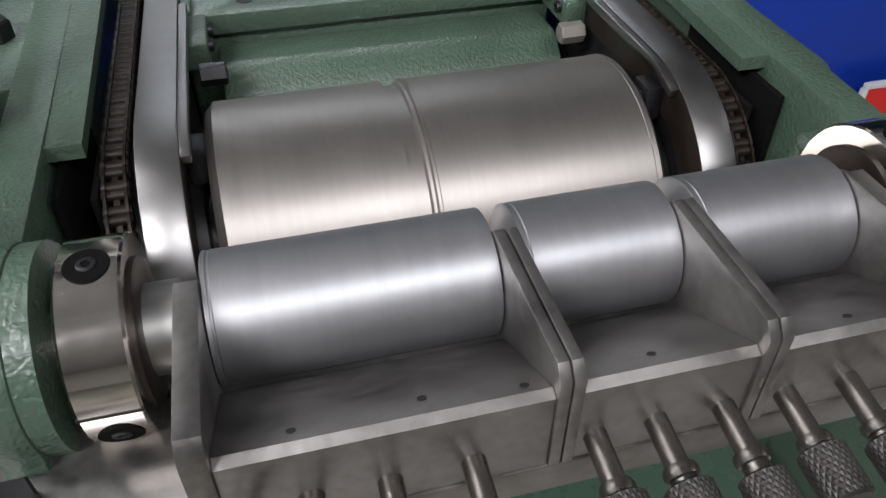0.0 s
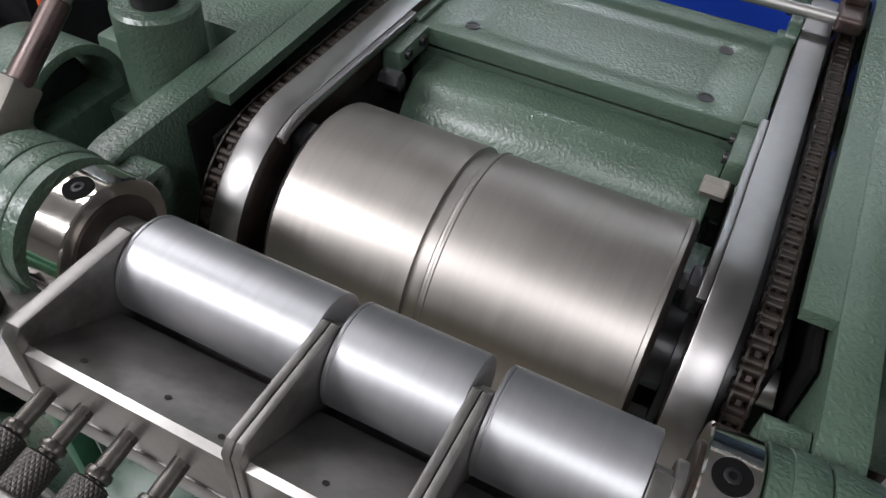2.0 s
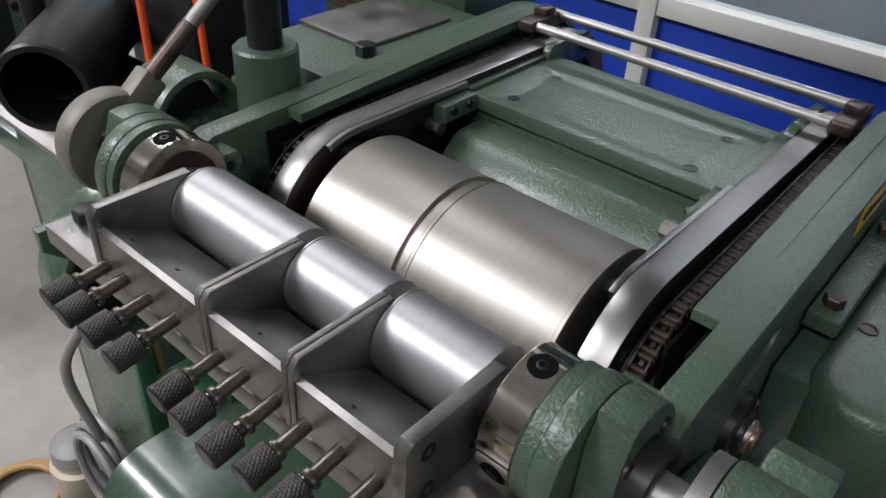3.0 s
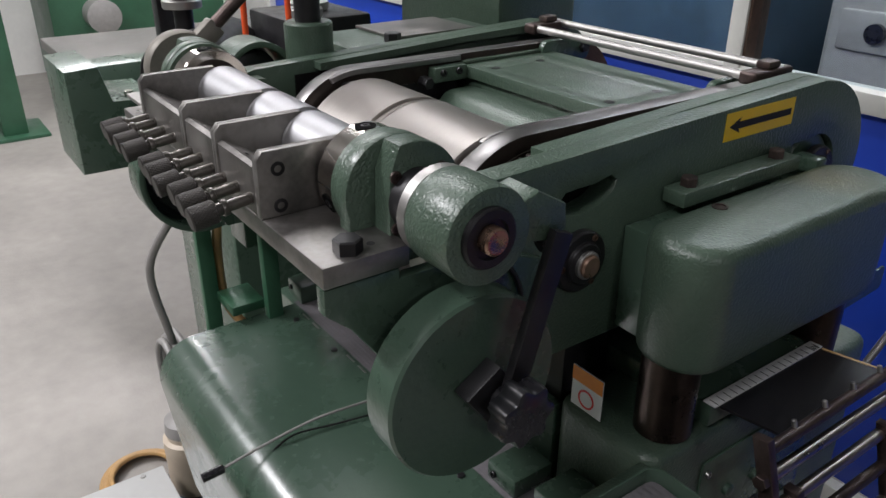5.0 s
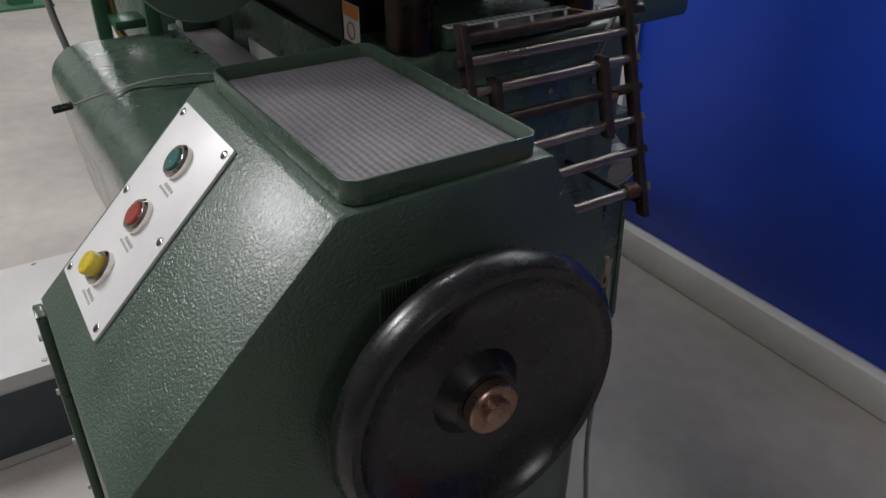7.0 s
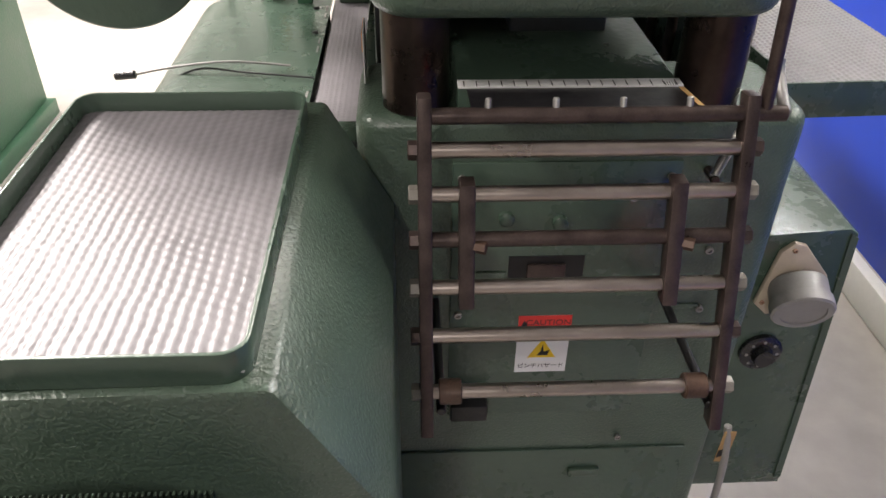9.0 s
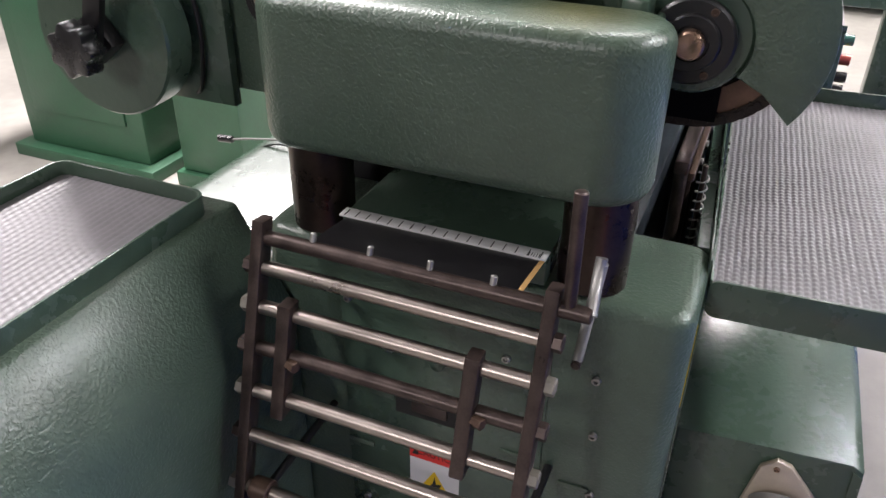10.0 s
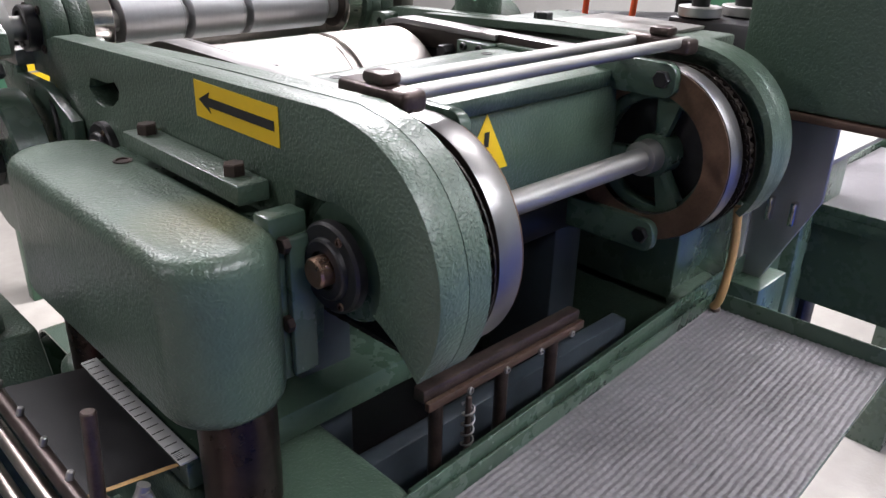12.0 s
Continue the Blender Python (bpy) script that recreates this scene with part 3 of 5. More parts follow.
# roller chains round the two sprockets
link = bmesh.new()
for w in (-1, 1):
    prism(rounded_rect(-0.0095, 0.0095, -0.0048, 0.0048, 0.0046, 3), w * 0.0055 - 0.0008, w * 0.0055 + 0.0008, "x", (), 0, link)
cyl((-0.0075, -0.0047, 0), (0.0075, -0.0047, 0), 0.0034, 10, 0.0004, link)
cyl((-0.0075, 0.0047, 0), (0.0075, 0.0047, 0), 0.0034, 10, 0.0004, link)
LINK = finish("chain_link", link, CHAIN)
RC = 0.0795
span = math.hypot(YR - YF, ZR - ZF)
total = 2 * span + 2 * math.pi * RC
count = int(total / 0.0142)
for side in (0, 1):
    ch = part("chain_pin_strip", prism(arc(YF, ZF, RC + 0.0014, 90, 270, 24) + arc(YR, ZR, RC + 0.0014, -90, 90, 24), 0.3135 if not side else 2 * XC - 0.3165, 0.3165 if not side else 2 * XC - 0.3135, "x",
              [arc(YF, ZF, RC - 0.0014, 90, 270, 24) + arc(YR, ZR, RC - 0.0014, -90, 90, 24)]), CHAIN, frame_thing, "oily roller chain")
    for k in range(count):
        s = total * k / count
        if s < span:
            f = s / span
            y, z, a = YF + (YR - YF) * f, ZF + (ZR - ZF) * f + RC, 0
        elif s < span + math.pi * RC:
            a = (s - span) / RC
            y, z = YR + RC * math.sin(a), ZR + RC * math.cos(a)
        elif s < 2 * span + math.pi * RC:
            f = (s - span - math.pi * RC) / span
            y, z, a = YR + (YF - YR) * f, ZR + (ZF - ZR) * f - RC, math.pi
        else:
            a = math.pi + (s - 2 * span - math.pi * RC) / RC
            y, z = YF + RC * math.sin(a), ZF + RC * math.cos(a)
        piece("chain_link", LINK, ch, Matrix.Translation((0.315 if not side else 2 * XC - 0.315, y, z)) @ Matrix.Rotation(-a, 4, "X"))

# gripper bar carried by the chains near the rear end
grip = thing("gripper_bar", (XC, 0.575, 1.285), "steel gripper bar with two rods held by the chains", "gripper bar")
for yy, zz in ((0.555, 1.2865), (0.603, 1.2895)):
    part("rod", cyl((-0.05, yy, zz), (0.318, yy, zz), 0.0052, 16), RAIL, grip)
for x0 in (-0.052, 0.300):
    b = part("end_block", box(x0, x0 + 0.022, 0.545, 0.615, 1.279, 1.2935, 0.004, 3), RACK, grip, "brown oily end block")
    part("finger", box(x0 + 0.002, x0 + 0.02, 0.57, 0.592, 1.2935, 1.302, 0.003), RACK, b)

# ---- roller in the trough with its bearings ----
YA, ZA = 0.083, 1.2745
roller = thing("feed_roller", (0.14, YA, ZA), "ground steel roller in three sections on one shaft", "roller")
part("shaft", cyl((-0.06, YA, ZA), (0.452, YA, ZA), 0.0125), RAIL, roller)
for xa, xb in ((-0.032, -0.0046), (0.2885, 0.31)):
    part("shaft_boss", cyl((xa, YA, ZA), (xb, YA, ZA), 0.0185, 40), RAIL, roller)
for x0, x1 in ((0.0047, 0.1184), (0.1286, 0.1964), (0.2066, 0.2794)):
    part("roller_section", lathe([(0, 0.012), (0, 0.0265), (0.0006, 0.0275), (0.0022, 0.0275), (0.0026, 0.0271), (0.0032, 0.0271), (0.0036, 0.0275), (x1 - x0 - 0.0006, 0.0275), (x1 - x0, 0.0265), (x1 - x0, 0.012)], (x0, YA, ZA), (1, 0, 0), 72), ALU, roller)
for x0, d in ((0.2955, 1), (-0.0200, -1)):
    c = part("clamp_collar", lathe([(0, 0.030), (0.0, 0.0385), (0.001, 0.0395), (0.022, 0.0395), (0.023, 0.0385), (0.023, 0.03)], (x0, YA, ZA), (d, 0, 0), 56), CHROME, roller, "polished split clamp collar")
    xm = x0 + d * 0.0115
    for a in (94, 202):
        u = Vector((0, math.cos(radians(a)), math.sin(radians(a))))
        q = Vector((xm, YA, ZA)) + u * 0.0374
        # the hole isn't cut: a dark disc paints its shade on the collar
        s = part("screw_recess_shade", lathe([(0, 0.0082), (0.0024, 0.0082)], q, u, 28), HOLE, c)
        part("socket_screw", socket_head(q + u * 0.0014, u, 0.0036, 0.0016), BLACK, s)
    part("split_line", box(xm - 0.0116, xm + 0.0116, YA - 0.0397, YA - 0.0385, ZA - 0.0006, ZA + 0.0006, 0), INK, c)
    part("seal_ring", lathe([(0, 0.019), (0, 0.0298), (0.0014, 0.0298), (0.002, 0.028), (0.002, 0.019)], (x0, YA, ZA), (-d, 0, 0), 40), SOOT, roller)

for side in (0, 1):
    bb = thing("bearing_block", (XC + (0.21 if not side else -0.21), YA, 1.23), "green cast bearing block carrying the roller shaft", "bearing block", "bearing blocks of the roller")
    body = arc(YA, ZA, 0.0425, -20, 200, 28) + [(YA - 0.041, 1.226), (YA + 0.041, 1.226)]
    bm = prism(body, 0.3285, 0.344, "x", (), 0.0025)
    b = part("body", mirrored(bm) if side else bm, GREEN, bb)
    bm = prism(arc(YA, ZA, 0.0425, -20, 104, 20) + [(0.0645, 1.295), (0.0625, 1.226), (YA + 0.041, 1.226)], 0.3442, 0.366, "x", (), 0.002)
    part("flat_plate", mirrored(bm) if side else bm, GREEN, b)
    bm = lathe([(0, 0.041), (0.009, 0.041)], (0.3197, YA, ZA), (1, 0, 0), 48)
    part("ring", mirrored(bm) if side else bm, GREEN, b)
    bm = lathe([(0, 0.0235), (0.012, 0.0235), (0.0135, 0.022), (0.0135, 0.018), (0.010, 0.0175), (0.010, 0.013)], (0.366, YA + 0.003, ZA), (1, 0, 0), 40)
    fl = part("bearing_flange", mirrored(bm) if side else bm, BLACK, b)
    for k in range(4):
        a = radians(45 + 90 * k)
        bm = socket_head((0.3661, YA + 0.005 + 0.0275 * math.cos(a), ZA + 0.0275 * math.sin(a)), (1, 0, 0), 0.0046, 0.002)
        part("flange_screw", mirrored(bm) if side else bm, RACK, fl)
    # bracket below the block
    bm = prism([(0.0, 1.2335), (0.0, 1.214), (0.02, 1.196), (0.105, 1.075), (0.2, 1.075), (0.2, 1.2), (0.135, 1.2255), (0.06, 1.2255), (0.06, 1.2335)], 0.3715, 0.3835, "x", (), 0.002)
    part("bracket", mirrored(bm) if side else bm, GREEN_SMOOTH, bb)

# ---- cam follower arm, disc and knob on the near side ----
arm = thing("eccentric_lever", (0.43, YA, 1.24), "green eccentric arm on the roller shaft with a black link", "cam arm")
part("head", prism(arc(YA, ZA + 0.003, 0.034, 0, 350, 44), 0.405, 0.4535, "x", (), 0.003), GREEN, arm)
part("collar_ring", lathe([(0, 0.0325), (0.009, 0.0325)], (0.3955, YA, ZA + 0.003), (1, 0, 0), 44), RAIL, arm)
lug = part("lug", prism([(0.112, 1.29), (0.13, 1.296), (0.156, 1.281), (0.158, 1.262), (0.142, 1.256), (0.115, 1.262)], 0.412, 0.446, "x", (), 0.003), GREEN, arm)
part("lug_bolt", hex_head((0.43, 0.152, 1.252), (0, 0.5, -0.85), 0.009, 0.012), BLACK, lug)
part("bearing_cover", lathe([(0, 0.021), (0.003, 0.021), (0.0045, 0.0195), (0.0045, 0.014), (0.002, 0.0135), (0.002, 0.011)], (0.4535, YA - 0.002, ZA + 0.004), (1, 0, 0), 40), BLACK, arm)
part("shaft_end", lathe([(0, 0.0095), (0.009, 0.0095), (0.0105, 0.008), (0.0105, 0.0025), (0.009, 0.0)], (0.4535, YA - 0.002, ZA + 0.004), (1, 0, 0), 28), SHAFT_END, arm, "copper-coloured turned shaft end")
part("link", prism([(0.139, 1.268), (0.155, 1.262), (0.116, 1.135), (0.098, 1.14)], 0.4475, 0.4555, "x", (), 0.0012), BLACK, arm, "flat black link bar")

disc = thing("adjusting_disc", (0.41, 0.096, 1.066), "green cast disc with a black lobed knob", "adjusting disc")
part("disc", lathe([(0, 0.072), (0.002, 0.0745), (0.032, 0.0755), (0.0345, 0.0735), (0.0345, 0.0)], (0.394, 0.096, 1.142), (1, 0, 0), 72), GREEN_SMOOTH, disc)
part("spindle", cyl((0.3705, 0.125, 1.14), (0.398, 0.125, 1.14), 0.02), GREEN_SMOOTH, disc)
part("slide_block", prism([(0.074, 1.150), (0.103, 1.168), (0.125, 1.140), (0.097, 1.118)], 0.4285, 0.446, "x", (), 0.002), BLACK, disc)
lobes = [((0.0225 + 0.0026 * math.cos(7 * a)) * math.cos(a) + 0.105, (0.0225 + 0.0026 * math.cos(7 * a)) * math.sin(a) + 1.141) for a in np.linspace(0, 2 * math.pi, 84, endpoint=False)]
kb = part("knob", prism(lobes, 0.456, 0.4765, "x", (), 0.003), RUBBER, disc, "black lobed plastic knob")
part("knob_neck", cyl((0.446, 0.105, 1.141), (0.456, 0.105, 1.141), 0.012), RUBBER, kb)
part("guard_wire", sweep([(0.375, 0.12, 1.215), (0.385, 0.16, 1.205), (0.388, 0.175, 1.15), (0.385, 0.165, 1.09), (0.375, 0.14, 1.08)], 0.0022), BLACK, disc)
far_disc = thing("cam_guard", (-0.14, 0.09, 1.06), "green round cam guard at the far end", "guard")
part("rim", prism(arc(0.088, 1.145, 0.078, 0, 350, 48), -0.165, -0.118, "x", [arc(0.088, 1.145, 0.07, 0, 350, 48)], 0.002), GREEN_SMOOTH, far_disc)
part("cam", lathe([(0, 0.06), (0.02, 0.06), (0.02, 0.02), (0.024, 0.0)], (-0.16, 0.088, 1.145), (1, 0, 0), 40), BLACK, far_disc)
part("web", lathe([(0, 0.072), (0.004, 0.072)], (-0.165, 0.088, 1.145), (1, 0, 0), 40), CARTON, far_disc)

# ---- hopper trough with its knurled screws ----
trough = thing("hopper_trough", (0.14, 0.04, 1.235), "ground steel trough of three hoppers with knurled screws", "trough")
part("mounting_bar", box(-0.083, 0.384, 0.0, 0.068, 1.234, 1.2505, 0.0012), PLATE, trough, "flat ground steel mounting bar")
for x0, x1 in ((0.0045, 0.1185), (0.1285, 0.1965), (0.2065, 0.2795)):
    part("front_block", prism([(0.0012, 1.2507), (0.0012, 1.2885), (0.005, 1.2905), (0.0535, 1.263), (0.06, 1.2507)], x0, x1, "x", (), 0.0005), PLATE, trough)
side_profile = [(0.0, 1.2507), (0.0, 1.2965), (0.005, 1.3025), (0.076, 1.3025), (0.08, 1.2985), (0.08, 1.2507)]
for x0, x1 in ((-0.0045, 0.0045), (0.1186, 0.1232), (0.1238, 0.1284), (0.1966, 0.2012), (0.2018, 0.2064), (0.2796, 0.2884)):
    part("side_wall", prism(side_profile, x0, x1, "x", (), 0.0006), PLATE, trough)
for yy, zz in ((0.016, 1.288), (0.016, 1.259), (0.055, 1.264)):
    part("wall_screw", socket_head((0.2876, yy, zz), (1, 0, 0), 0.0056, 0.0014), BLACK, trough)
for xx in (0.37, -0.068):
    b = part("hex_bolt", hex_head((xx, 0.027, 1.2505), (0, 0, 1), 0.0105, 0.0105), BLACK, trough, "black hexagon bolt")
    part("washer_hole", lathe([(0, 0.003), (0.0005, 0.003)], (xx - 0.002, 0.046, 1.2503), (0, 0, 1), 14), INK, b)
for k, (xx, yy) in enumerate(((0.03, 0.012), (0.075, 0.016), (0.11, 0.01), (0.16, 0.014), (0.24, 0.012))):
    part("pin_mark", lathe([(0, 0.0017), (0.0003, 0.0017)], (xx, yy, 1.2905 - (yy - 0.005) * 0.567 + 0.0002), (0, 0.49, 0.87), 12), INK, trough)

# a knurled knob: criss-cross ridges on the barrel
def knurled(seg=44, rows=10, r=0.009, length=0.0185):
    t = bmesh.new()
    rings = []
    for j in range(rows + 1):
        rings.append([t.verts.new(((r + (0.0003 if (i + j) % 2 else -0.0001)) * math.cos(2 * math.pi * i / seg), (r + (0.0003 if (i + j) % 2 else -0.0001)) * math.sin(2 * math.pi * i / seg), length * j / rows)) for i in range(seg)])
    ends = [[t.verts.new(((r - 0.0013) * math.cos(2 * math.pi * i / seg), (r - 0.0013) * math.sin(2 * math.pi * i / seg), h)) for i in range(seg)] for h in (-0.001, length + 0.001)]
    rings = [ends[0]] + rings + [ends[1]]
    for a, b in zip(rings, rings[1:]):
        for i in range(seg):
            q = (a[i], a[(i + 1) % seg], b[(i + 1) % seg], b[i])
            t.faces.new(q)
    t.faces.new(rings[0])
    t.faces.new(rings[-1])
    bmesh.ops.triangulate(t, faces=[f for f in t.faces if len(f.verts) == 4])
    return t


KNOB = finish("knob", join(None, knurled()), KNURL, 12)
stem = lathe([(0, 0.0046), (0.0195, 0.0046), (0.02, 0.0062), (0.0222, 0.0068), (0.0245, 0.0062), (0.025, 0.0052), (0.034, 0.0052)], (0, 0, 0), (0, 0, 1), 20)
STEM = finish("stem", stem, STEM_STEEL)
for xx, zz, out in ((0.010, 1.262, 0.02), (0.033, 1.263, 0.022), (0.060, 1.262, 0.021), (0.090, 1.2625, 0.022), (0.136, 1.262, 0.02), (0.160, 1.263, 0.022), (0.188, 1.262, 0.024), (0.214, 1.262, 0.02), (0.241, 1.2625, 0.022), (0.268, 1.262, 0.024)):
    st = piece("screw_stem", STEM, trough, Matrix.Translation((xx, 0.002, zz)) @ pose(0, 0, 0, 98, 0, 0))
    kn = new("knurled_knob", KNOB)
    kn.parent = st
    kn.matrix_basis = Matrix.Translation((0, 0, out + 0.006))
for xx in (0.118, 0.195, 0.285):
    w = part("wing_screw", cyl((xx, 0.03, 1.2345), (xx, 0.03, 1.212), 0.005, 16), RACK, trough, "dark wing screw under the bar")
    part("wing", prism([(xx - 0.016, 1.214), (xx - 0.012, 1.223), (xx, 1.217), (xx + 0.012, 1.223), (xx + 0.016, 1.214), (xx, 1.206)], 0.027, 0.033, "y", (), 0.001), RACK, w)

# ---- column cover and columns ----
cover = thing("column_cover", (0.43, 0.44, 1.07), "green rounded cast cover over the two columns", "cover")
def soft_block(x0, x1, y0, y1, z0, z1, r, top, seg=5):
    t = bmesh.new()
    bmesh.ops.create_cube(t, size=1)
    for v in t.verts:
        v.co = Vector(((x0, x1)[v.co.x > 0], (y0, y1)[v.co.y > 0], (z0, z1)[v.co.z > 0]))
    up = [e for e in t.edges if abs(e.verts[0].co.z - e.verts[1].co.z) > 0.01]
    bmesh.ops.bevel(t, geom=up, offset=r, segments=seg, affect="EDGES", profile=0.5)
    flat = [e for e in t.edges if abs(e.verts[0].co.z - e.verts[1].co.z) < 1e-5 and e.calc_face_angle(0) > 1]
    bmesh.ops.bevel(t, geom=flat, offset=top, segments=4, affect="EDGES", profile=0.5)
    return t


part("body", soft_block(0.394, 0.4795, 0.286, 0.602, 1.089, 1.2115, 0.04, 0.013, 9), COVER, cover)
part("inner_flange", box(0.3715, 0.41, 0.305, 0.578, 1.095, 1.2, 0.003), GREEN_SMOOTH, cover)
part("oil_hole", lathe([(0, 0.0075), (0.001, 0.0075), (0.001, 0.0055), (-0.006, 0.0055), (-0.006, 0.0)], (0.412, 0.384, 1.2116), (0, 0, 1), 20), RACK, cover)
strip = part("clamp_strip", box(0.3715, 0.397, 0.352, 0.532, 1.2117, 1.2265, 0.002), GREEN, cover)
for yy in (0.372, 0.507):
    part("strip_bolt", hex_head((0.384, yy, 1.2265), (0, 0, 1), 0.0082, 0.0085), RACK, strip, "dark square-shouldered bolt")
part("end_lug", box(0.372, 0.402, 0.5565, 0.576, 1.195, 1.2175, 0.003), GREEN_SMOOTH, cover)
lp = part("lug_plate", prism(rounded_rect(0.5785, 0.585, 1.10, 1.205, 0.003), 0.374, 0.393, "x", (), 0.001), GREEN_SMOOTH, cover)
for zz in (1.142, 1.2):
    part("lug_screw", hex_head((0.393, 0.582, zz), (1, 0, 0), 0.006, 0.005), RACK, lp)
for yy in (0.322, 0.566):
    solo("column", cyl((0.431, yy, 1.0045), (0.431, yy, 1.11), 0.0275, 48), COLUMN, "dark polished steel column under the cast cover", "column", "columns under the cover")

# ---- machine base ----
base = thing("pedestal", (0.2, 0.46, 0), "green cast pedestal with a rounded top edge", "pedestal")
part("body", soft_block(0.335, 0.4615, 0.272, 0.652, 0.0, 1.0045, 0.02, 0.012, 5), GREEN, base)
part("far_body", soft_block(-0.19, -0.105, 0.272, 0.622, 0.0, 1.0045, 0.02, 0.012, 5), GREEN, base)
part("well_floor", box(-0.1048, 0.3348, 0.273, 0.615, 0.0, 0.80, 0.002), BLACK, base)
part("well_wall", prism([(-0.1048, 0.611), (0.3348, 0.637), (0.3348, 0.648), (-0.1048, 0.622)], 0.8002, 1.0, "z", (), 0.001), GREEN_SMOOTH, base)
part("front_wall", box(-0.0598, 0.3348, 0.273, 0.285, 0.8002, 0.99, 0.002), GREEN_SMOOTH, base)
part("feed_table", box(0.16, 0.4585, 0.355, 0.535, 1.0046, 1.0305, 0.003), GREEN_SMOOTH, base)
part("face_plate", box(0.4616, 0.4645, 0.352, 0.548, 0.66, 0.965, 0.0012), GREEN_SMOOTH, base)
part("access_door", box(0.4616, 0.4655, 0.30, 0.62, 0.22, 0.60, 0.002), GREEN_SMOOTH, base)
part("door_latch", box(0.4656, 0.472, 0.49, 0.525, 0.56, 0.572, 0.002), GREEN_SMOOTH, base)
part("slot_recess", box(0.4646, 0.4652, 0.405, 0.475, 0.832, 0.868, 0.0), INK, base)
part("slot_block", box(0.4648, 0.4685, 0.422, 0.458, 0.84, 0.86, 0.002), RACK, base)
for yy, zz in ((0.40, 0.91), (0.448, 0.905)):
    part("face_screw", lathe([(0, 0.007), (0.005, 0.007), (0.0065, 0.005), (0.0065, 0)], (0.4645, yy, zz), (1, 0, 0), 18), GREEN_SMOOTH, base)
for yy, zz in ((0.36, 0.95), (0.54, 0.95), (0.51, 0.93), (0.37, 0.70), (0.53, 0.70), (0.54, 0.62), (0.595, 0.80), (0.36, 0.80), (0.586, 0.93), (0.59, 0.87)):
    part("cap_screw", socket_head((0.4616 if yy > 0.55 else 0.4645, yy, zz), (1, 0, 0), 0.0038, 0.0035), RAIL, base)
for y0, zz in ((0.375, 0.845), (0.352, 0.775), (0.51, 0.82), (0.56, 0.76), (0.565, 0.80)):
    bm = box(0.4647 if y0 < 0.55 else 0.4617, 0.4664 if y0 < 0.55 else 0.4634, y0, y0 + 0.028, zz, zz + 0.006, 0.0007)
    part("cast_mark", bm, GREEN, base)
part("plinth", box(-0.2, 0.47, 0.262, 0.656, 0.0, 0.06, 0.004), GREEN_SMOOTH, base)
triangle_sticker(base, Matrix.Translation((0.402, 0.6524, 0.935)) @ pose(0, 0, 0, 90, 0, 180), 0.07)

# caution sticker
ct = part("caution_sticker", box(0.4647, 0.4650, 0.419, 0.471, 0.722, 0.797, 0), WHITE, base, "white caution sticker with a red band")
part("red_band", box(0.4651, 0.4653, 0.419, 0.471, 0.779, 0.797, 0), RED, ct)
part("yellow_triangle", prism([(0.431, 0.742), (0.459, 0.742), (0.445, 0.767)], 0.4651, 0.4653), YELLOW, ct)
part("pictogram", prism([(0.440, 0.745), (0.451, 0.745), (0.453, 0.752), (0.447, 0.75), (0.4455, 0.76), (0.4435, 0.75)], 0.4654, 0.4655), INK, ct)
def lettering(body, size, m, parent):
    """Raised print, filled outlines of the built-in font."""
    txt = bpy.data.curves.new("lettering", "FONT")
    txt.body, txt.size, txt.extrude, txt.align_x, txt.align_y = body, size, 0.00008, "CENTER", "CENTER"
    tob = bpy.data.objects.new("lettering", txt)
    scene.collection.objects.link(tob)
    bpy.context.view_layer.update()
    tme = bpy.data.meshes.new_from_object(tob.evaluated_get(bpy.context.evaluated_depsgraph_get()))
    tme.transform(m)
    tme.materials.clear()
    tme.materials.append(INK)
    bpy.data.objects.remove(tob)
    piece("lettering", tme, parent)


lettering("CAUTION", 0.0098, Matrix.Translation((0.4655, 0.4485, 0.788)) @ pose(0, 0, 0, 90, 0, 90), ct)
lettering("\u30d4\u30f3\u30c1\u30cf\u30b6\u30fc\u30c9", 0.0068, Matrix.Translation((0.4653, 0.445, 0.7305)) @ pose(0, 0, 0, 90, 0, 90), ct)
part("alert_mark", prism([(0.4215, 0.7835), (0.4285, 0.7835), (0.425, 0.7915)], 0.4654, 0.4655), INK, ct)

# steel rule and black guide plate on the feed table
rule = thing("steel_rule", (0.457, 0.445, 1.0305), "white metal rule with centimetre marks on the feed table", "rule")
part("strip", box(0.449, 0.4625, 0.355, 0.535, 1.0306, 1.0325, 0.0003), WHITE, rule)
bm = bmesh.new()
for k in range(18):
    box(0.4525, 0.4622, 0.3595 + k * 0.01, 0.3603 + k * 0.01, 1.0325, 1.0328, 0, 1, bm)
for k in range(5):
    box(0.456, 0.4622, 0.5205 + k * 0.002, 0.5209 + k * 0.002, 1.0325, 1.0328, 0, 1, bm)
part("graduation", bm, INK, rule)
gp = thing("guide_plate", (0.495, 0.45, 1.03), "thin black guide plate sloping from the rule to the rack", "guide plate")
part("plate", prism([(0.4632, 1.0285), (0.4632, 1.0310), (0.528, 1.0395), (0.528, 1.0365)], 0.362, 0.530, "y"), BLACK, gp)
part("worn_edge", prism([(0.4635, 1.0312), (0.4635, 1.0316), (0.5275, 1.0401), (0.5275, 1.0397)], 0.5305, 0.5345, "y"), HOSE, gp, "worn tan edge strip")

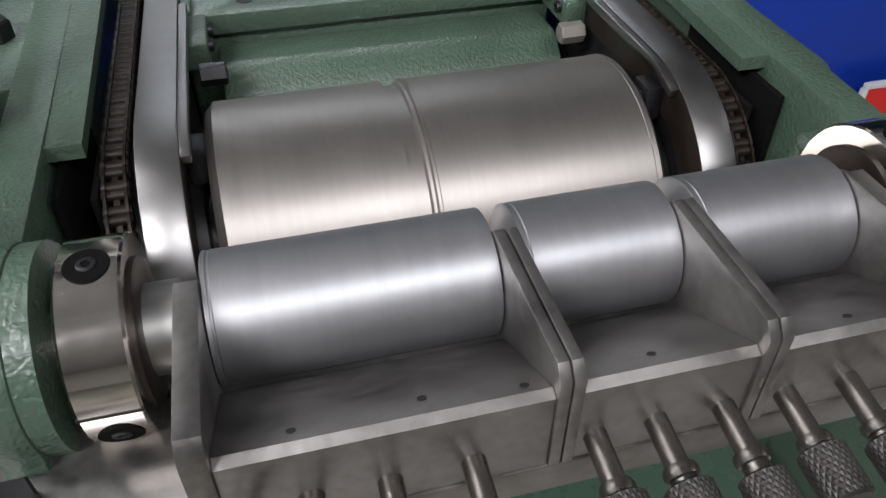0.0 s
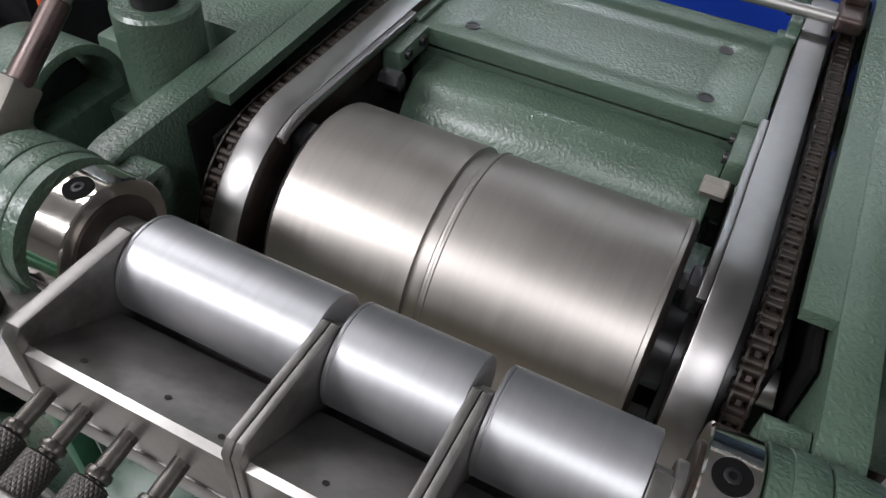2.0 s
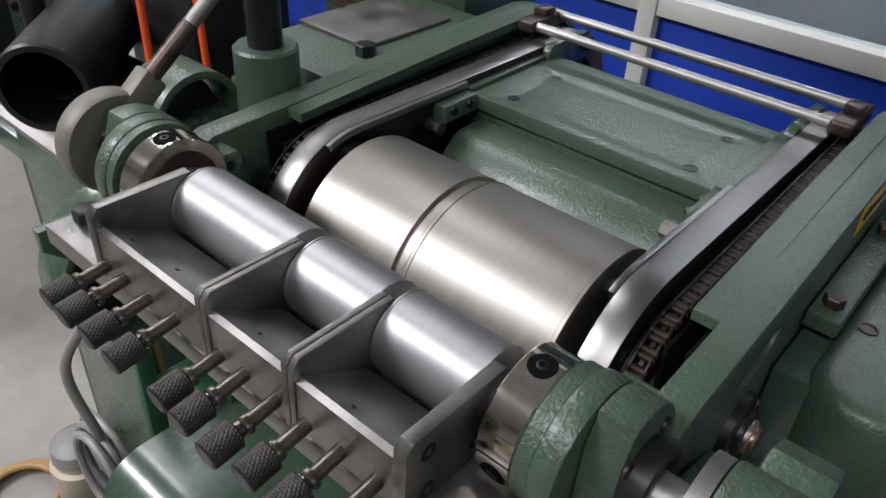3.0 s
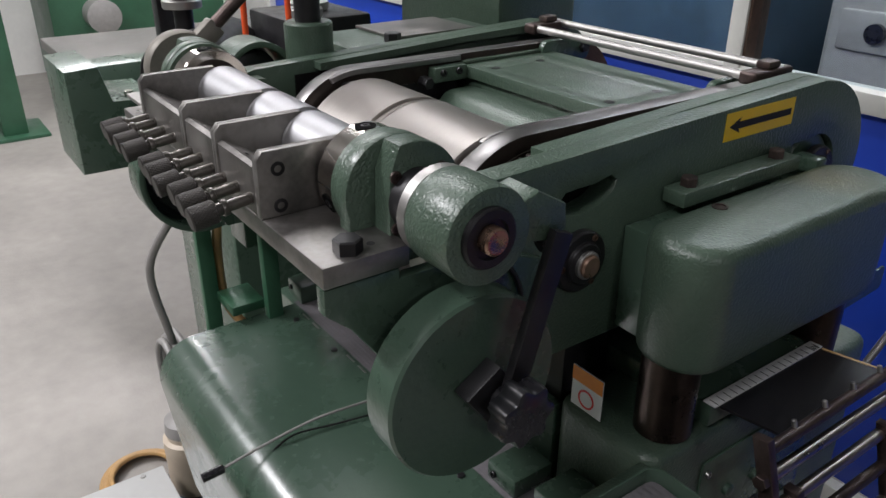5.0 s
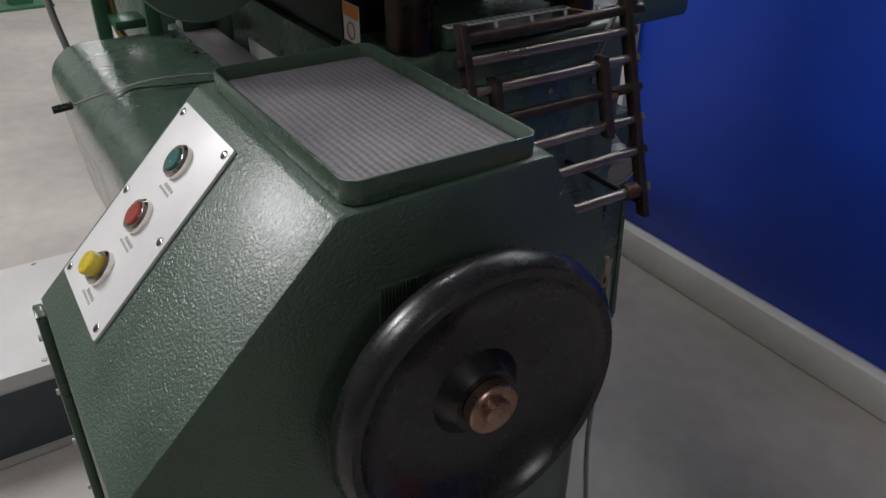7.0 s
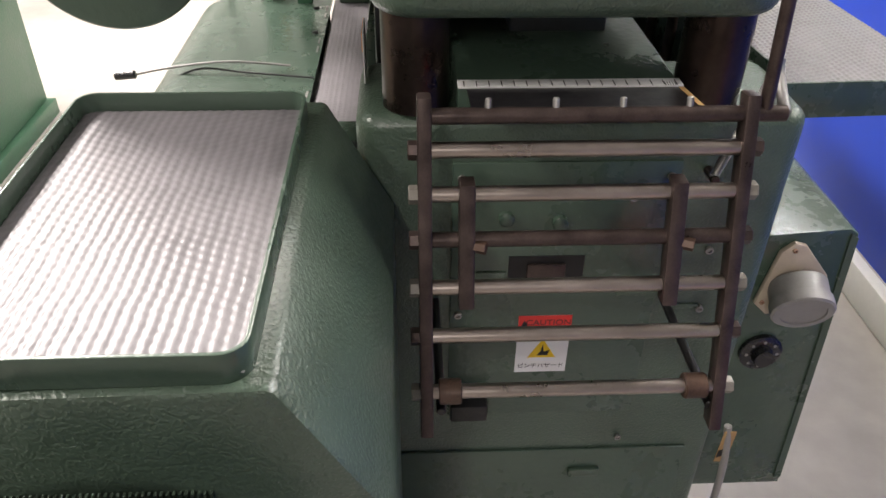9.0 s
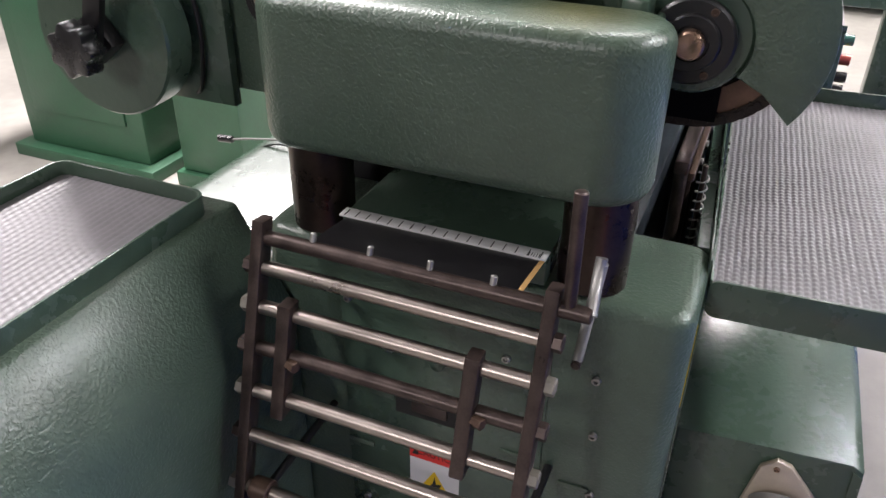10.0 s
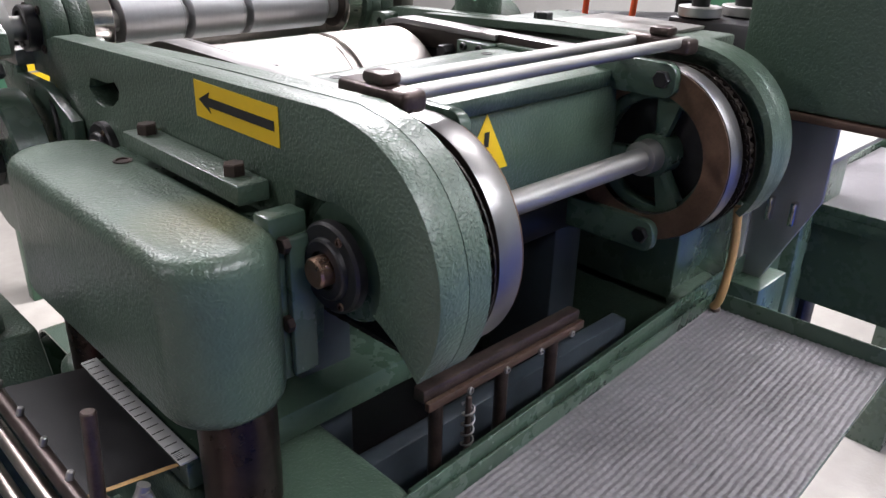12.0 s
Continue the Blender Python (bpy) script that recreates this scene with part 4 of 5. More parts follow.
# ---- outfeed rack of rods ----
rack = thing("outfeed_rack", (0.56, 0.45, 0.8), "brown-black steel rack of round rods hung on the base", "rack")
def rx(z):
    return 0.531 + (1.045 - z) * 0.315
for yy in (0.3265, 0.5595):
    part("side_bar", prism([(rx(1.052) - 0.008, 1.054), (rx(1.052) + 0.007, 1.056), (rx(0.80) + 0.007, 0.80), (rx(0.80) - 0.008, 0.80)], yy - 0.0052, yy + 0.0052, "y", (), 0.0015), RACK, rack)
for k, zz in enumerate((1.041, 1.018, 0.987, 0.954, 0.918, 0.880, 0.834)):
    y0, y1 = (0.331, 0.587) if k == 0 else (0.318, 0.566)
    r = part("rod", cyl((rx(zz), y0, zz), (rx(zz), y1, zz), 0.006, 18), RACK if k in (0, 3) else ROD, rack)
    if k:
        part("nut", hex_head((rx(zz), 0.5635, zz), (0, 1, 0), 0.0072, 0.008), RACK if k % 2 else DULL, r)
        part("nut", hex_head((rx(zz), 0.3225, zz), (0, -1, 0), 0.0072, 0.008), RACK if k % 2 else DULL, r)
for k in range(4):
    part("pin", cyl((rx(1.041), 0.372 + k * 0.048, 1.042), (rx(1.041) - 0.004, 0.372 + k * 0.048, 1.053), 0.0026, 12), RAIL, rack)
for yy in (0.357, 0.512):
    c = part("cross_link", prism([(rx(0.995) - 0.004, 0.998), (rx(0.995) + 0.010, 0.998), (rx(0.91) + 0.010, 0.906), (rx(0.91) - 0.004, 0.906)], yy - 0.006, yy + 0.006, "y", (), 0.0015), RACK, rack)
    part("pinch_screw", hex_head((rx(0.954) + 0.006, yy + 0.006, 0.952), (0.4, 1, 0), 0.005, 0.009), BRONZE, c)
for yy in (0.345, 0.541):
    part("rod_collar", cyl((rx(0.834), yy - 0.009, 0.834), (rx(0.834), yy + 0.009, 0.834), 0.0105, 20), BRONZE, rack)
part("hanger", cyl((0.4648, 0.338, 0.818), (rx(0.81), 0.338, 0.818), 0.004), BLACK, rack)
part("hanger_block", box(0.4648, 0.482, 0.354, 0.392, 0.668, 0.69, 0.002), BLACK, base)
part("hanger", cyl((0.4617, 0.555, 0.818), (rx(0.81), 0.555, 0.818), 0.004), BLACK, rack)
part("lever_rod", cyl((rx(1.041), 0.571, 1.038), (rx(1.041) - 0.006, 0.569, 1.128), 0.0048, 14), RACK, rack, "upright brown lever rod")
part("crank", sweep([(rx(1.041), 0.586, 1.041), (0.512, 0.584, 1.062), (0.507, 0.584, 1.072)], 0.0042, 10), RAIL, rack)
helix = [(0.508 - 0.032 * k / 420 + 0.0036 * math.cos(k * 0.9), 0.585 - 0.014 * k / 420 + 0.0036 * math.sin(k * 0.9), 1.068 - 0.112 * k / 420) for k in range(421)]
part("spring", sweep(helix, 0.0007, 5, None, 2), RAIL, rack, "bright coil spring")
part("spring_post", cyl((0.4617, 0.571, 0.955), (0.483, 0.571, 0.955), 0.004, 14), RACK, rack)

# ---- control console ----
con = thing("control_console", (0.62, 0.1, 0), "green hammered-paint control console with sloping sides", "console")
cprof = [(-0.118, 0.0), (-0.118, 0.838), (0.062, 1.0175), (0.067, 1.0195), (0.248, 1.0225), (0.252, 1.0205), (0.302, 0.928), (0.302, 0.0)]
part("body", prism(cprof, 0.464, 0.776, "x", (), 0.0035), GREEN, con)
part("side_flange", box(0.4641, 0.49, -0.128, -0.1182, 0.3, 0.832, 0.002), GREEN_SMOOTH, con)
for k in range(6):
    part("flange_screw", hex_head((0.476, -0.128, 0.80 - k * 0.07), (0, -1, 0), 0.0035, 0.003), RAIL, con)
bm = bmesh.new()
for k in range(40):
    yy = 0.091 + k * 0.0031
    box(0.7762, 0.7788, yy, yy + 0.0014, 0.918, 0.953, 0, 1, bm)
part("vent_rib", bm, GREEN, con)
# tray with mat
tray = part("tray", prism(rounded_rect(0.487, 0.77, 0.074, 0.24, 0.012), 1.0215, 1.0255, "z"), GREEN_SMOOTH, con)
part("tray_rim", prism(rounded_rect(0.486, 0.771, 0.073, 0.241, 0.014), 1.0217, 1.0405, "z", [rounded_rect(0.4885, 0.7685, 0.0755, 0.2385, 0.0118)], 0.0005), GREEN_SMOOTH, tray)
piece("mat", ribbed_mat(0.4892, 0.7678, 0.0763, 0.2377, 1.0262, 0.0068, "x", 3, 0.0009), tray, None, "grey ribbed vinyl mat")
# push-button panel on the slope
o = Vector((0.4775, 0.0525, 1.0065))
ex, ey = Vector((1, 0, 0)), Vector((0, -0.708, -0.7062))
PM = Matrix.Translation(o) @ Matrix((ex, ey, ex.cross(ey))).transposed().to_4x4()
pn = part("button_panel", join(None, prism(rounded_rect(0, 0.132, 0, 0.2, 0.003), -0.0045, -0.0015, "z", (), 0.0004), PM), WHITE, con, "white enamel push-button panel")
for u, v in ((0.009, 0.009), (0.123, 0.009), (0.009, 0.1), (0.123, 0.1), (0.009, 0.191), (0.123, 0.191)):
    part("panel_screw", join(None, lathe([(0, 0.0042), (0.001, 0.0042), (0.0018, 0.003), (0.0018, 0.0)], (u, v, -0.0045), (0, 0, -1), 14), PM), CHROME, pn)
for v, lens, nm, tall in ((0.043, GREEN_LENS, "green", 0.003), (0.103, RED_LENS, "red", 0.003), (0.161, YELLOW_LENS, "yellow", 0.011)):
    u = 0.067
    bz = part("bezel", join(None, lathe([(0, 0.0165), (0.005, 0.0165), (0.0075, 0.0145), (0.0075, 0.0118), (0.003, 0.0115), (0.003, 0)], (u, v, -0.0046), (0, 0, -1), 36), PM), CHROME, pn, "chrome push-button bezel")
    part("button", join(None, lathe([(0, 0.0112), (tall + 0.002, 0.0112), (tall + 0.0035, 0.0098), (tall + 0.0035, 0)], (u, v, -0.0077), (0, 0, -1), 30), PM), lens, bz, nm + " push button")
    bm = bmesh.new()
    for row, n in ((0.021, 5), (0.0265, 8)):
        for k in range(n):
            w = 0.0032 if n == 5 else 0.002
            join(bm, box(u + 0.016 - (k + 1) * (w + 0.0014) + (0.006 if n == 5 else 0.004), u + 0.016 - k * (w + 0.0014) - 0.0014 + (0.006 if n == 5 else 0.004), v + row, v + row + (0.0035 if n == 5 else 0.0026), -0.0047, -0.0045, 0), PM)
    part("print_bar", bm, INK_GREY, pn)

# handwheel
wheel = thing("handwheel", (0.83, 0.149, 0.73), "glossy black dished handwheel with a brass-tinted hub", "handwheel")
rim = [(0.0, 0.128), (-0.008, 0.134), (-0.006, 0.141), (0.003, 0.1455), (0.013, 0.1435), (0.019, 0.1365), (0.018, 0.128), (0.010, 0.121), (0.006, 0.112), (-0.002, 0.10), (-0.006, 0.07), (-0.004, 0.045), (0.006, 0.036), (0.010, 0.032), (0.011, 0.0)]
part("wheel", lathe([(-0.012, 0.0), (-0.012, 0.053), (-0.008, 0.104)] + [(a, r * 0.885) for a, r in rim[1:]], (0.828, 0.149, 0.862), (1, 0, 0), 96), RUBBER, wheel)
part("hub", lathe([(0, 0.0225), (0.009, 0.0225), (0.0105, 0.021), (0.0105, 0.012), (0.016, 0.0115), (0.017, 0.01), (0.017, 0)], (0.839, 0.149, 0.862), (1, 0, 0), 40), SHAFT_END, wheel, "turned brass-coloured hub")
part("axle", cyl((0.7755, 0.149, 0.862), (0.82, 0.149, 0.862), 0.028), BLACK, wheel)

# ---- rounded front guard, mat strip and fence ----
guard = thing("front_guard", (0.1, 0.1, 0), "long green sheet guard with a rounded front edge", "guard")
gprof = [(0.205, 0.905), (0.205, 0.908)] + arc(0.052, 0.853, 0.055, 90, 176, 12) + [(-0.001, 0.835), (0.002, 0.835)] + arc(0.052, 0.853, 0.052, 176, 90, 12)
part("body", prism(gprof, -0.145, 0.405, "x"), GUARD, guard)
part("lower_sheet", prism([(-0.0008, 0.8348), (0.002, 0.8348), (0.022, 0.655), (0.019, 0.655)], -0.143, 0.403, "x"), GUARD, guard)
part("end_wall", prism([(0.2, 0.655), (0.2, 0.903)] + arc(0.052, 0.853, 0.0505, 90, 176, 10) + [(0.023, 0.655)], -0.143, -0.140, "x"), GUARD, guard)
part("inner_drum", cyl((-0.155, 0.11, 0.78), (0.37, 0.11, 0.78), 0.075, 36), BLACK, guard)
for xx, yy in ((-0.1, 0.185), (0.0, 0.192), (0.21, 0.192), (0.29, 0.188)):
    part("guard_screw", lathe([(0, 0.0045), (0.0022, 0.004), (0.003, 0.0)], (xx, yy, 0.908), (0, 0, 1), 14), BLACK, guard)
for xx in (-0.11, -0.08, 0.02, 0.05, 0.19, 0.22):
    part("slot_mark", box(xx, xx + 0.02, 0.199, 0.2015, 0.9081, 0.9088, 0), RAIL, guard)
part("support", box(-0.13, 0.38, 0.12, 0.2, 0.0, 0.705, 0.003), CARTON, guard)
strip_t = thing("feed_bed", (0.1, 0.25, 0), "green bed beside the guard with a grey mat strip", "bed")
part("bed", box(-0.215, 0.4615, 0.2065, 0.2715, 0.0, 0.9005, 0.003), GREEN_SMOOTH, strip_t)
piece("mat_strip", ribbed_mat(-0.16, 0.37, 0.2085, 0.27, 0.9008, 0.006, "x", 9, 0.0011, 0.002), strip_t, None, "grey ribbed mat strip")
for x0, x1, z1 in ((-0.19, -0.145, 0.93), (0.30, 0.345, 0.925), (0.372, 0.455, 0.94)):
    b = part("stop_block", box(x0, x1, 0.215, 0.268, 0.9012, z1, 0.003), GREEN_SMOOTH, strip_t)
    part("stop_screw", socket_head((x0 + 0.012, 0.2151, z1 - 0.012), (0, -1, 0), 0.004, 0.003), BLACK, b)
part("fence_edge", box(0.02, 0.30, 0.2705, 0.2718, 0.9007, 0.925, 0.0), WHITE, strip_t)
wire = thing("sensor_wire", (0.131, 0.06, 0.905), "thin dark sensor wire with a black plug", "wire")
part("wire", sweep([(0.131, 0.175, 0.9155), (0.131, 0.1, 0.921), (0.132, 0.03, 0.914), (0.131, -0.015, 0.905)], 0.0016, 8), GREY_PLASTIC, wire)
part("plug", cyl((0.131, -0.012, 0.9055), (0.131, -0.037, 0.9035), 0.0052, 16), RUBBER, wire)
part("loop", sweep([(0.16, 0.205, 0.9118), (0.142, 0.12, 0.9118), (0.134, 0.06, 0.912), (0.15, 0.01, 0.885), (0.18, -0.001, 0.84)], 0.0013, 6), BLACK, wire)
# warning sticker below the frame
ws = thing("warning_label", (0.372, 0.278, 1.0046), "white warning label with an orange top band", "label")
part("card", prism([(0.352, 1.0046), (0.392, 1.0046), (0.392, 1.05), (0.352, 1.05)], 0.2778, 0.2788, "y"), WHITE, ws)
part("orange_band", prism([(0.352, 1.034), (0.392, 1.034), (0.392, 1.05), (0.352, 1.05)], 0.2772, 0.2776, "y"), ORANGE_INK, ws)
part("red_ring", prism(arc(0.372, 1.0185, 0.0105, 0, 345, 24), 0.2772, 0.2776, "y", [arc(0.372, 1.0185, 0.0085, 0, 345, 24)]), RED, ws)

# inner parts between frame and base
inner = thing("lower_mechanism", (0.2, 0.55, 1.0), "dark oily mechanism between the frame and the base", "mechanism")
part("cross_bar", box(0.10, 0.30, 0.603, 0.616, 1.047, 1.060, 0.002), RACK, inner)
for xx in (0.13, 0.2, 0.28):
    part("standoff", cyl((xx, 0.609, 0.80), (xx, 0.609, 1.046), 0.006, 20), RACK, inner)
part("mech_block", box(-0.05, 0.33, 0.286, 0.35, 0.9, 1.06, 0.004), BLACK, inner)
part("cross_bar_cover", box(0.10, 0.30, 0.6165, 0.622, 1.043, 1.051, 0.001), BRONZE, inner)
for xx in (0.12, 0.165, 0.21, 0.255):
    part("bar_screw", socket_head((xx, 0.6221, 1.0445), (0, 1, 0), 0.0032, 0.0025), RAIL, inner)
coil = [(0.262 + 0.005 * math.cos(k * 0.7), 0.628 + 0.005 * math.sin(k * 0.7), 0.94 + 0.0011 * k) for k in range(90)]
part("coil_spring", sweep(coil, 0.0009, 5, None, 2), RAIL, inner, "bright coil spring")
part("spring_rod", cyl((0.262, 0.628, 0.8), (0.262, 0.628, 1.045), 0.0026, 12), RACK, inner)
part("slide_bar", box(-0.05, 0.33, 0.56, 0.58, 0.8002, 0.98, 0.003), CARTON, inner)
part("frame_leg", box(0.28, 0.3345, 0.41, 0.5, 0.8002, 1.165, 0.003), CARTON, inner)
part("frame_leg_far", box(-0.0595, -0.01, 0.41, 0.5, 0.8002, 1.165, 0.003), CARTON, inner)

# ---- outfeed tray at the rear ----
ot = thing("outfeed_tray", (0.372, 0.656, 0.975), "green sheet tray with a grey ribbed mat beside the base", "tray")
part("pan", box(-0.15, 0.3795, 0.655, 0.850, 0.976, 0.9795, 0.0008), GREEN_SMOOTH, ot)
part("near_rim", prism(rounded_rect(0.6535, 0.856, 0.962, 0.9975, 0.009), 0.3796, 0.3825, "x", (), 0.0006), GREEN_SMOOTH, ot)
part("far_rim", prism(rounded_rect(0.6535, 0.852, 0.966, 1.000, 0.009), -0.1535, -0.1505, "x", (), 0.0006), GREEN_SMOOTH, ot)
part("inner_rim", box(-0.1503, 0.3794, 0.6535, 0.6558, 0.972, 0.9965, 0.0006), GREEN_SMOOTH, ot)
piece("mat", ribbed_mat(-0.149, 0.378, 0.6568, 0.8495, 0.9802, 0.0064, "x", 5, 0.002), ot, None, "grey ribbed vinyl mat")
ot.rotation_euler.z = radians(2.7)
for xx in (0.368, -0.14):
    part("mat_stud", cyl((xx, 0.664, 0.981), (xx, 0.664, 0.987), 0.006, 16), RACK, ot)
side_beam = solo("side_beam", prism([(0.372, 0.6505), (0.372, 0.6525), (-0.30, 0.6135), (-0.30, 0.6115)], 0.986, 1.010, "z", (), 0.0004), GREEN_SMOOTH, "green edge strip between base and tray", "edge strip")

# ---- electrical box with socket ----
eb = thing("electrical_box", (0.2, 0.77, 0.33), "green electrical box with a capped socket on its face", "electrical box")
part("body", prism([(0.6545, 0.345), (0.6545, 0.784), (0.816, 0.796), (0.827, 0.789), (0.851, 0.37), (0.851, 0.345)], -0.05, 0.3255, "x", (), 0.003), GREEN_SMOOTH, eb)
part("seam", prism([(0.840, 0.36), (0.8495, 0.36), (0.8265, 0.784), (0.817, 0.79)], 0.3257, 0.3275, "x"), GREEN_SMOOTH, eb)
part("leg", box(0.0, 0.04, 0.80, 0.84, 0.0, 0.346, 0.002), GREEN_SMOOTH, eb)
part("leg_near", box(0.27, 0.31, 0.66, 0.70, 0.0, 0.346, 0.002), GREEN_SMOOTH, eb)
sk = part("socket_flange", prism([(0.725, 0.695), (0.738, 0.77), (0.752, 0.783), (0.766, 0.779), (0.803, 0.735), (0.806, 0.712), (0.79, 0.682), (0.742, 0.678)], 0.3257, 0.334, "x", (), 0.003), BEIGE, eb, "beige socket flange")
part("socket_barrel", lathe([(0, 0.034), (0.022, 0.033), (0.023, 0.0355), (0.036, 0.0355), (0.038, 0.033), (0.038, 0.026), (0.036, 0.0255), (0.036, 0)], (0.334, 0.769, 0.722), (0.9, -0.08, -0.35), 40), GREY_PLASTIC, sk, "grey screw cap")
for yy, zz in ((0.753, 0.773), (0.733, 0.698), (0.798, 0.722)):
    part("socket_screw", socket_head((0.334, yy, zz), (1, 0, 0), 0.003, 0.002), SHAFT_END, sk)
bs = part("black_socket", lathe([(0, 0.027), (0.006, 0.027), (0.008, 0.024), (0.008, 0.014), (0.018, 0.012), (0.018, 0)], (0.3257, 0.755, 0.612), (1, 0, 0), 40), RUBBER, eb, "round black socket")
bm = bmesh.new()
for k in range(8):
    a = radians(45 * k)
    cyl((0.3335, 0.755 + 0.0195 * math.cos(a), 0.612 + 0.0195 * math.sin(a)), (0.3345, 0.755 + 0.0195 * math.cos(a), 0.612 + 0.0195 * math.sin(a)), 0.0022, 10, 0.0002, bm)
part("socket_pin", bm, GREY_PLASTIC, bs)
part("toggle", cyl((0.20, 0.848, 0.61), (0.20, 0.868, 0.605), 0.006, 14), CHROME, eb)
# cable with warning tag hanging at the base
cb = thing("hanging_cable", (0.42, 0.69, 0.02), "grey hanging cable with a striped tag", "cable")
part("cable", sweep([(0.455, 0.668, 0.62), (0.46, 0.675, 0.55), (0.458, 0.68, 0.4), (0.45, 0.69, 0.2), (0.44, 0.72, 0.01)], 0.0045, 10), GREY_PLASTIC, cb)
part("tag", prism([(0.662, 0.565), (0.676, 0.565), (0.678, 0.615), (0.664, 0.615)], 0.4585, 0.4595, "x"), HOSE, cb)
part("tag_print", prism([(0.663, 0.572), (0.675, 0.578), (0.675, 0.59), (0.663, 0.584)], 0.4596, 0.4599, "x"), INK, cb)

# ---- far side: clamp lever, post, motors and neighbours ----
cl = thing("clamp_lever", (-0.12, YA, 1.25), "grey clamp ring with a dark steel lever", "lever")
part("ring", lathe([(0, 0.018), (0, 0.041), (0.003, 0.043), (0.019, 0.043), (0.022, 0.041), (0.022, 0.018)], (-0.134, YA, ZA + 0.002), (1, 0, 0), 44), DULL, cl, "dull grey clamp ring")
part("boss", join(None, box(-0.009, 0.009, -0.012, 0.02, -0.012, 0.012, 0.003), Matrix.Translation((-0.12, 0.112, 1.309)) @ pose(0, 0, 0, 40, 0, 0)), DULL, cl)
part("lever", cyl((-0.12, 0.115, 1.313), (-0.114, 0.165, 1.357), 0.0078, 18), RACK, cl)
part("grip", cyl((-0.1145, 0.16, 1.353), (-0.106, 0.27, 1.447), 0.0068, 18), PLATE, cl)
fl = thing("side_flange", (-0.16, 0.42, 1.24), "green side flange with a bolted top", "flange")
part("flange", box(-0.24, -0.1005, 0.30, 0.56, 1.24, 1.2745, 0.003), GREEN, fl)
part("plate", box(-0.24, -0.13, 0.38, 0.52, 1.275, 1.279, 0.0008), PLATE, fl)
part("bolt", hex_head((-0.121, 0.371, 1.2748), (0, 0, 1), 0.0115, 0.0125), BLACK, fl)
part("carrier", box(-0.24, -0.105, 0.28, 0.60, 0.98, 1.2395, 0.004), GREEN_SMOOTH, fl)
pt = thing("oiler_post", (-0.128, 0.25, 1.2), "green cylindrical post with a black rod", "post")
part("sleeve", lathe([(0, 0.031), (0.075, 0.031), (0.0775, 0.0285), (0.0775, 0.017)], (-0.133, 0.252, 1.235), (0, 0, 1), 40), GREEN, pt)
part("rod", cyl((-0.133, 0.252, 1.30), (-0.133, 0.252, 1.62), 0.0165, 28), BLACK, pt)
part("foot", box(-0.165, -0.101, 0.215, 0.29, 1.08, 1.2355, 0.003), GREEN_SMOOTH, pt)
part("stop_hole", lathe([(0, 0.004), (0.0006, 0.004)], (-0.110, 0.2305, 1.255), (0.72, -0.69, 0), 14), INK, pt)
ac = thing("arched_cover", (-0.2, 0.2, 1.15), "green arched belt cover beside the frame", "cover")
part("arch", prism(arc(0.2, 1.235, 0.05, 0, 180, 24) + arc(0.2, 1.235, 0.042, 180, 0, 24), -0.235, -0.175, "x", (), 0.001), GREEN, ac)
part("pulley", lathe([(0, 0.036), (0.02, 0.036), (0.024, 0.03), (0.024, 0)], (-0.225, 0.2, 1.235), (1, 0, 0), 36), BLACK, ac)
part("foot", box(-0.235, -0.175, 0.152, 0.248, 1.0, 1.235, 0.002), GREEN_SMOOTH, ac)

mu = thing("pump_unit", (-0.62, 0.3, 0), "black pump unit with pipes behind the machine", "pump")
part("stand", box(-0.75, -0.42, 0.22, 0.56, 0, 1.08, 0.006), GREEN_SMOOTH, mu)
part("bed_plate", box(-0.80, -0.37, 0.17, 0.62, 1.0803, 1.088, 0.001), RAIL, mu, "grey steel bed plate")
br = part("barrel", lathe([(0, 0.052), (0.004, 0.056), (0.24, 0.056), (0.243, 0.053), (0.243, 0.046), (0.03, 0.045), (0.03, 0)], (-0.62, 0.33, 1.19), (0.72, -0.69, 0.0), 48), BLACK, mu, "open black barrel")
part("foot", box(-0.66, -0.5, 0.20, 0.34, 1.0805, 1.15, 0.004), BLACK, mu)
part("tank", box(-0.60, -0.43, 0.36, 0.52, 1.0805, 1.26, 0.006), BLACK, mu)
for xx, yy, h, r in ((-0.66, 0.26, 1.7, 0.017), (-0.52, 0.44, 1.7, 0.02), (-0.45, 0.40, 1.62, 0.013)):
    part("pipe", cyl((xx, yy, 1.0805), (xx, yy, h), r, 24), BLACK, mu)
    part("pipe_ring", cyl((xx, yy, 1.262), (xx, yy, 1.276), r + 0.018, 28), RAIL, mu)
for k, yy in enumerate((0.255, 0.332)):
    part("orange_tube", cyl((-0.36, yy, 1.12), (-0.375 - 0.03 * k, yy + 0.012, 1.62), 0.0048, 12), ORANGE, mu, "thin orange tube")
part("tube_rail", box(-0.44, -0.35, 0.24, 0.36, 1.085, 1.12, 0.003), BLACK, mu)

# leg frame and motor under the hoppers
lf = thing("leg_frame", (-0.2, 0.13, 0), "green angle leg frame under the far end", "leg frame")
for xx, yy in ((-0.215, 0.09), (-0.14, 0.155)):
    part("leg", box(xx, xx + 0.016, yy, yy + 0.022, 0, 1.075, 0.0015), GREEN_FAR, lf)
for zz in (0.70, 0.92):
    part("tie", box(-0.2, -0.139, 0.108, 0.156, zz, zz + 0.014, 0.001), GREEN_FAR, lf)
part("cable", sweep([(-0.2, 0.06, 1.06), (-0.235, 0.03, 0.98), (-0.24, 0.04, 0.88), (-0.24, 0.06, 0.80), (-0.19, 0.11, 0.77), (-0.17, 0.11, 0.6), (-0.18, 0.1, 0.3)], 0.006, 10), GREY_PLASTIC, lf)
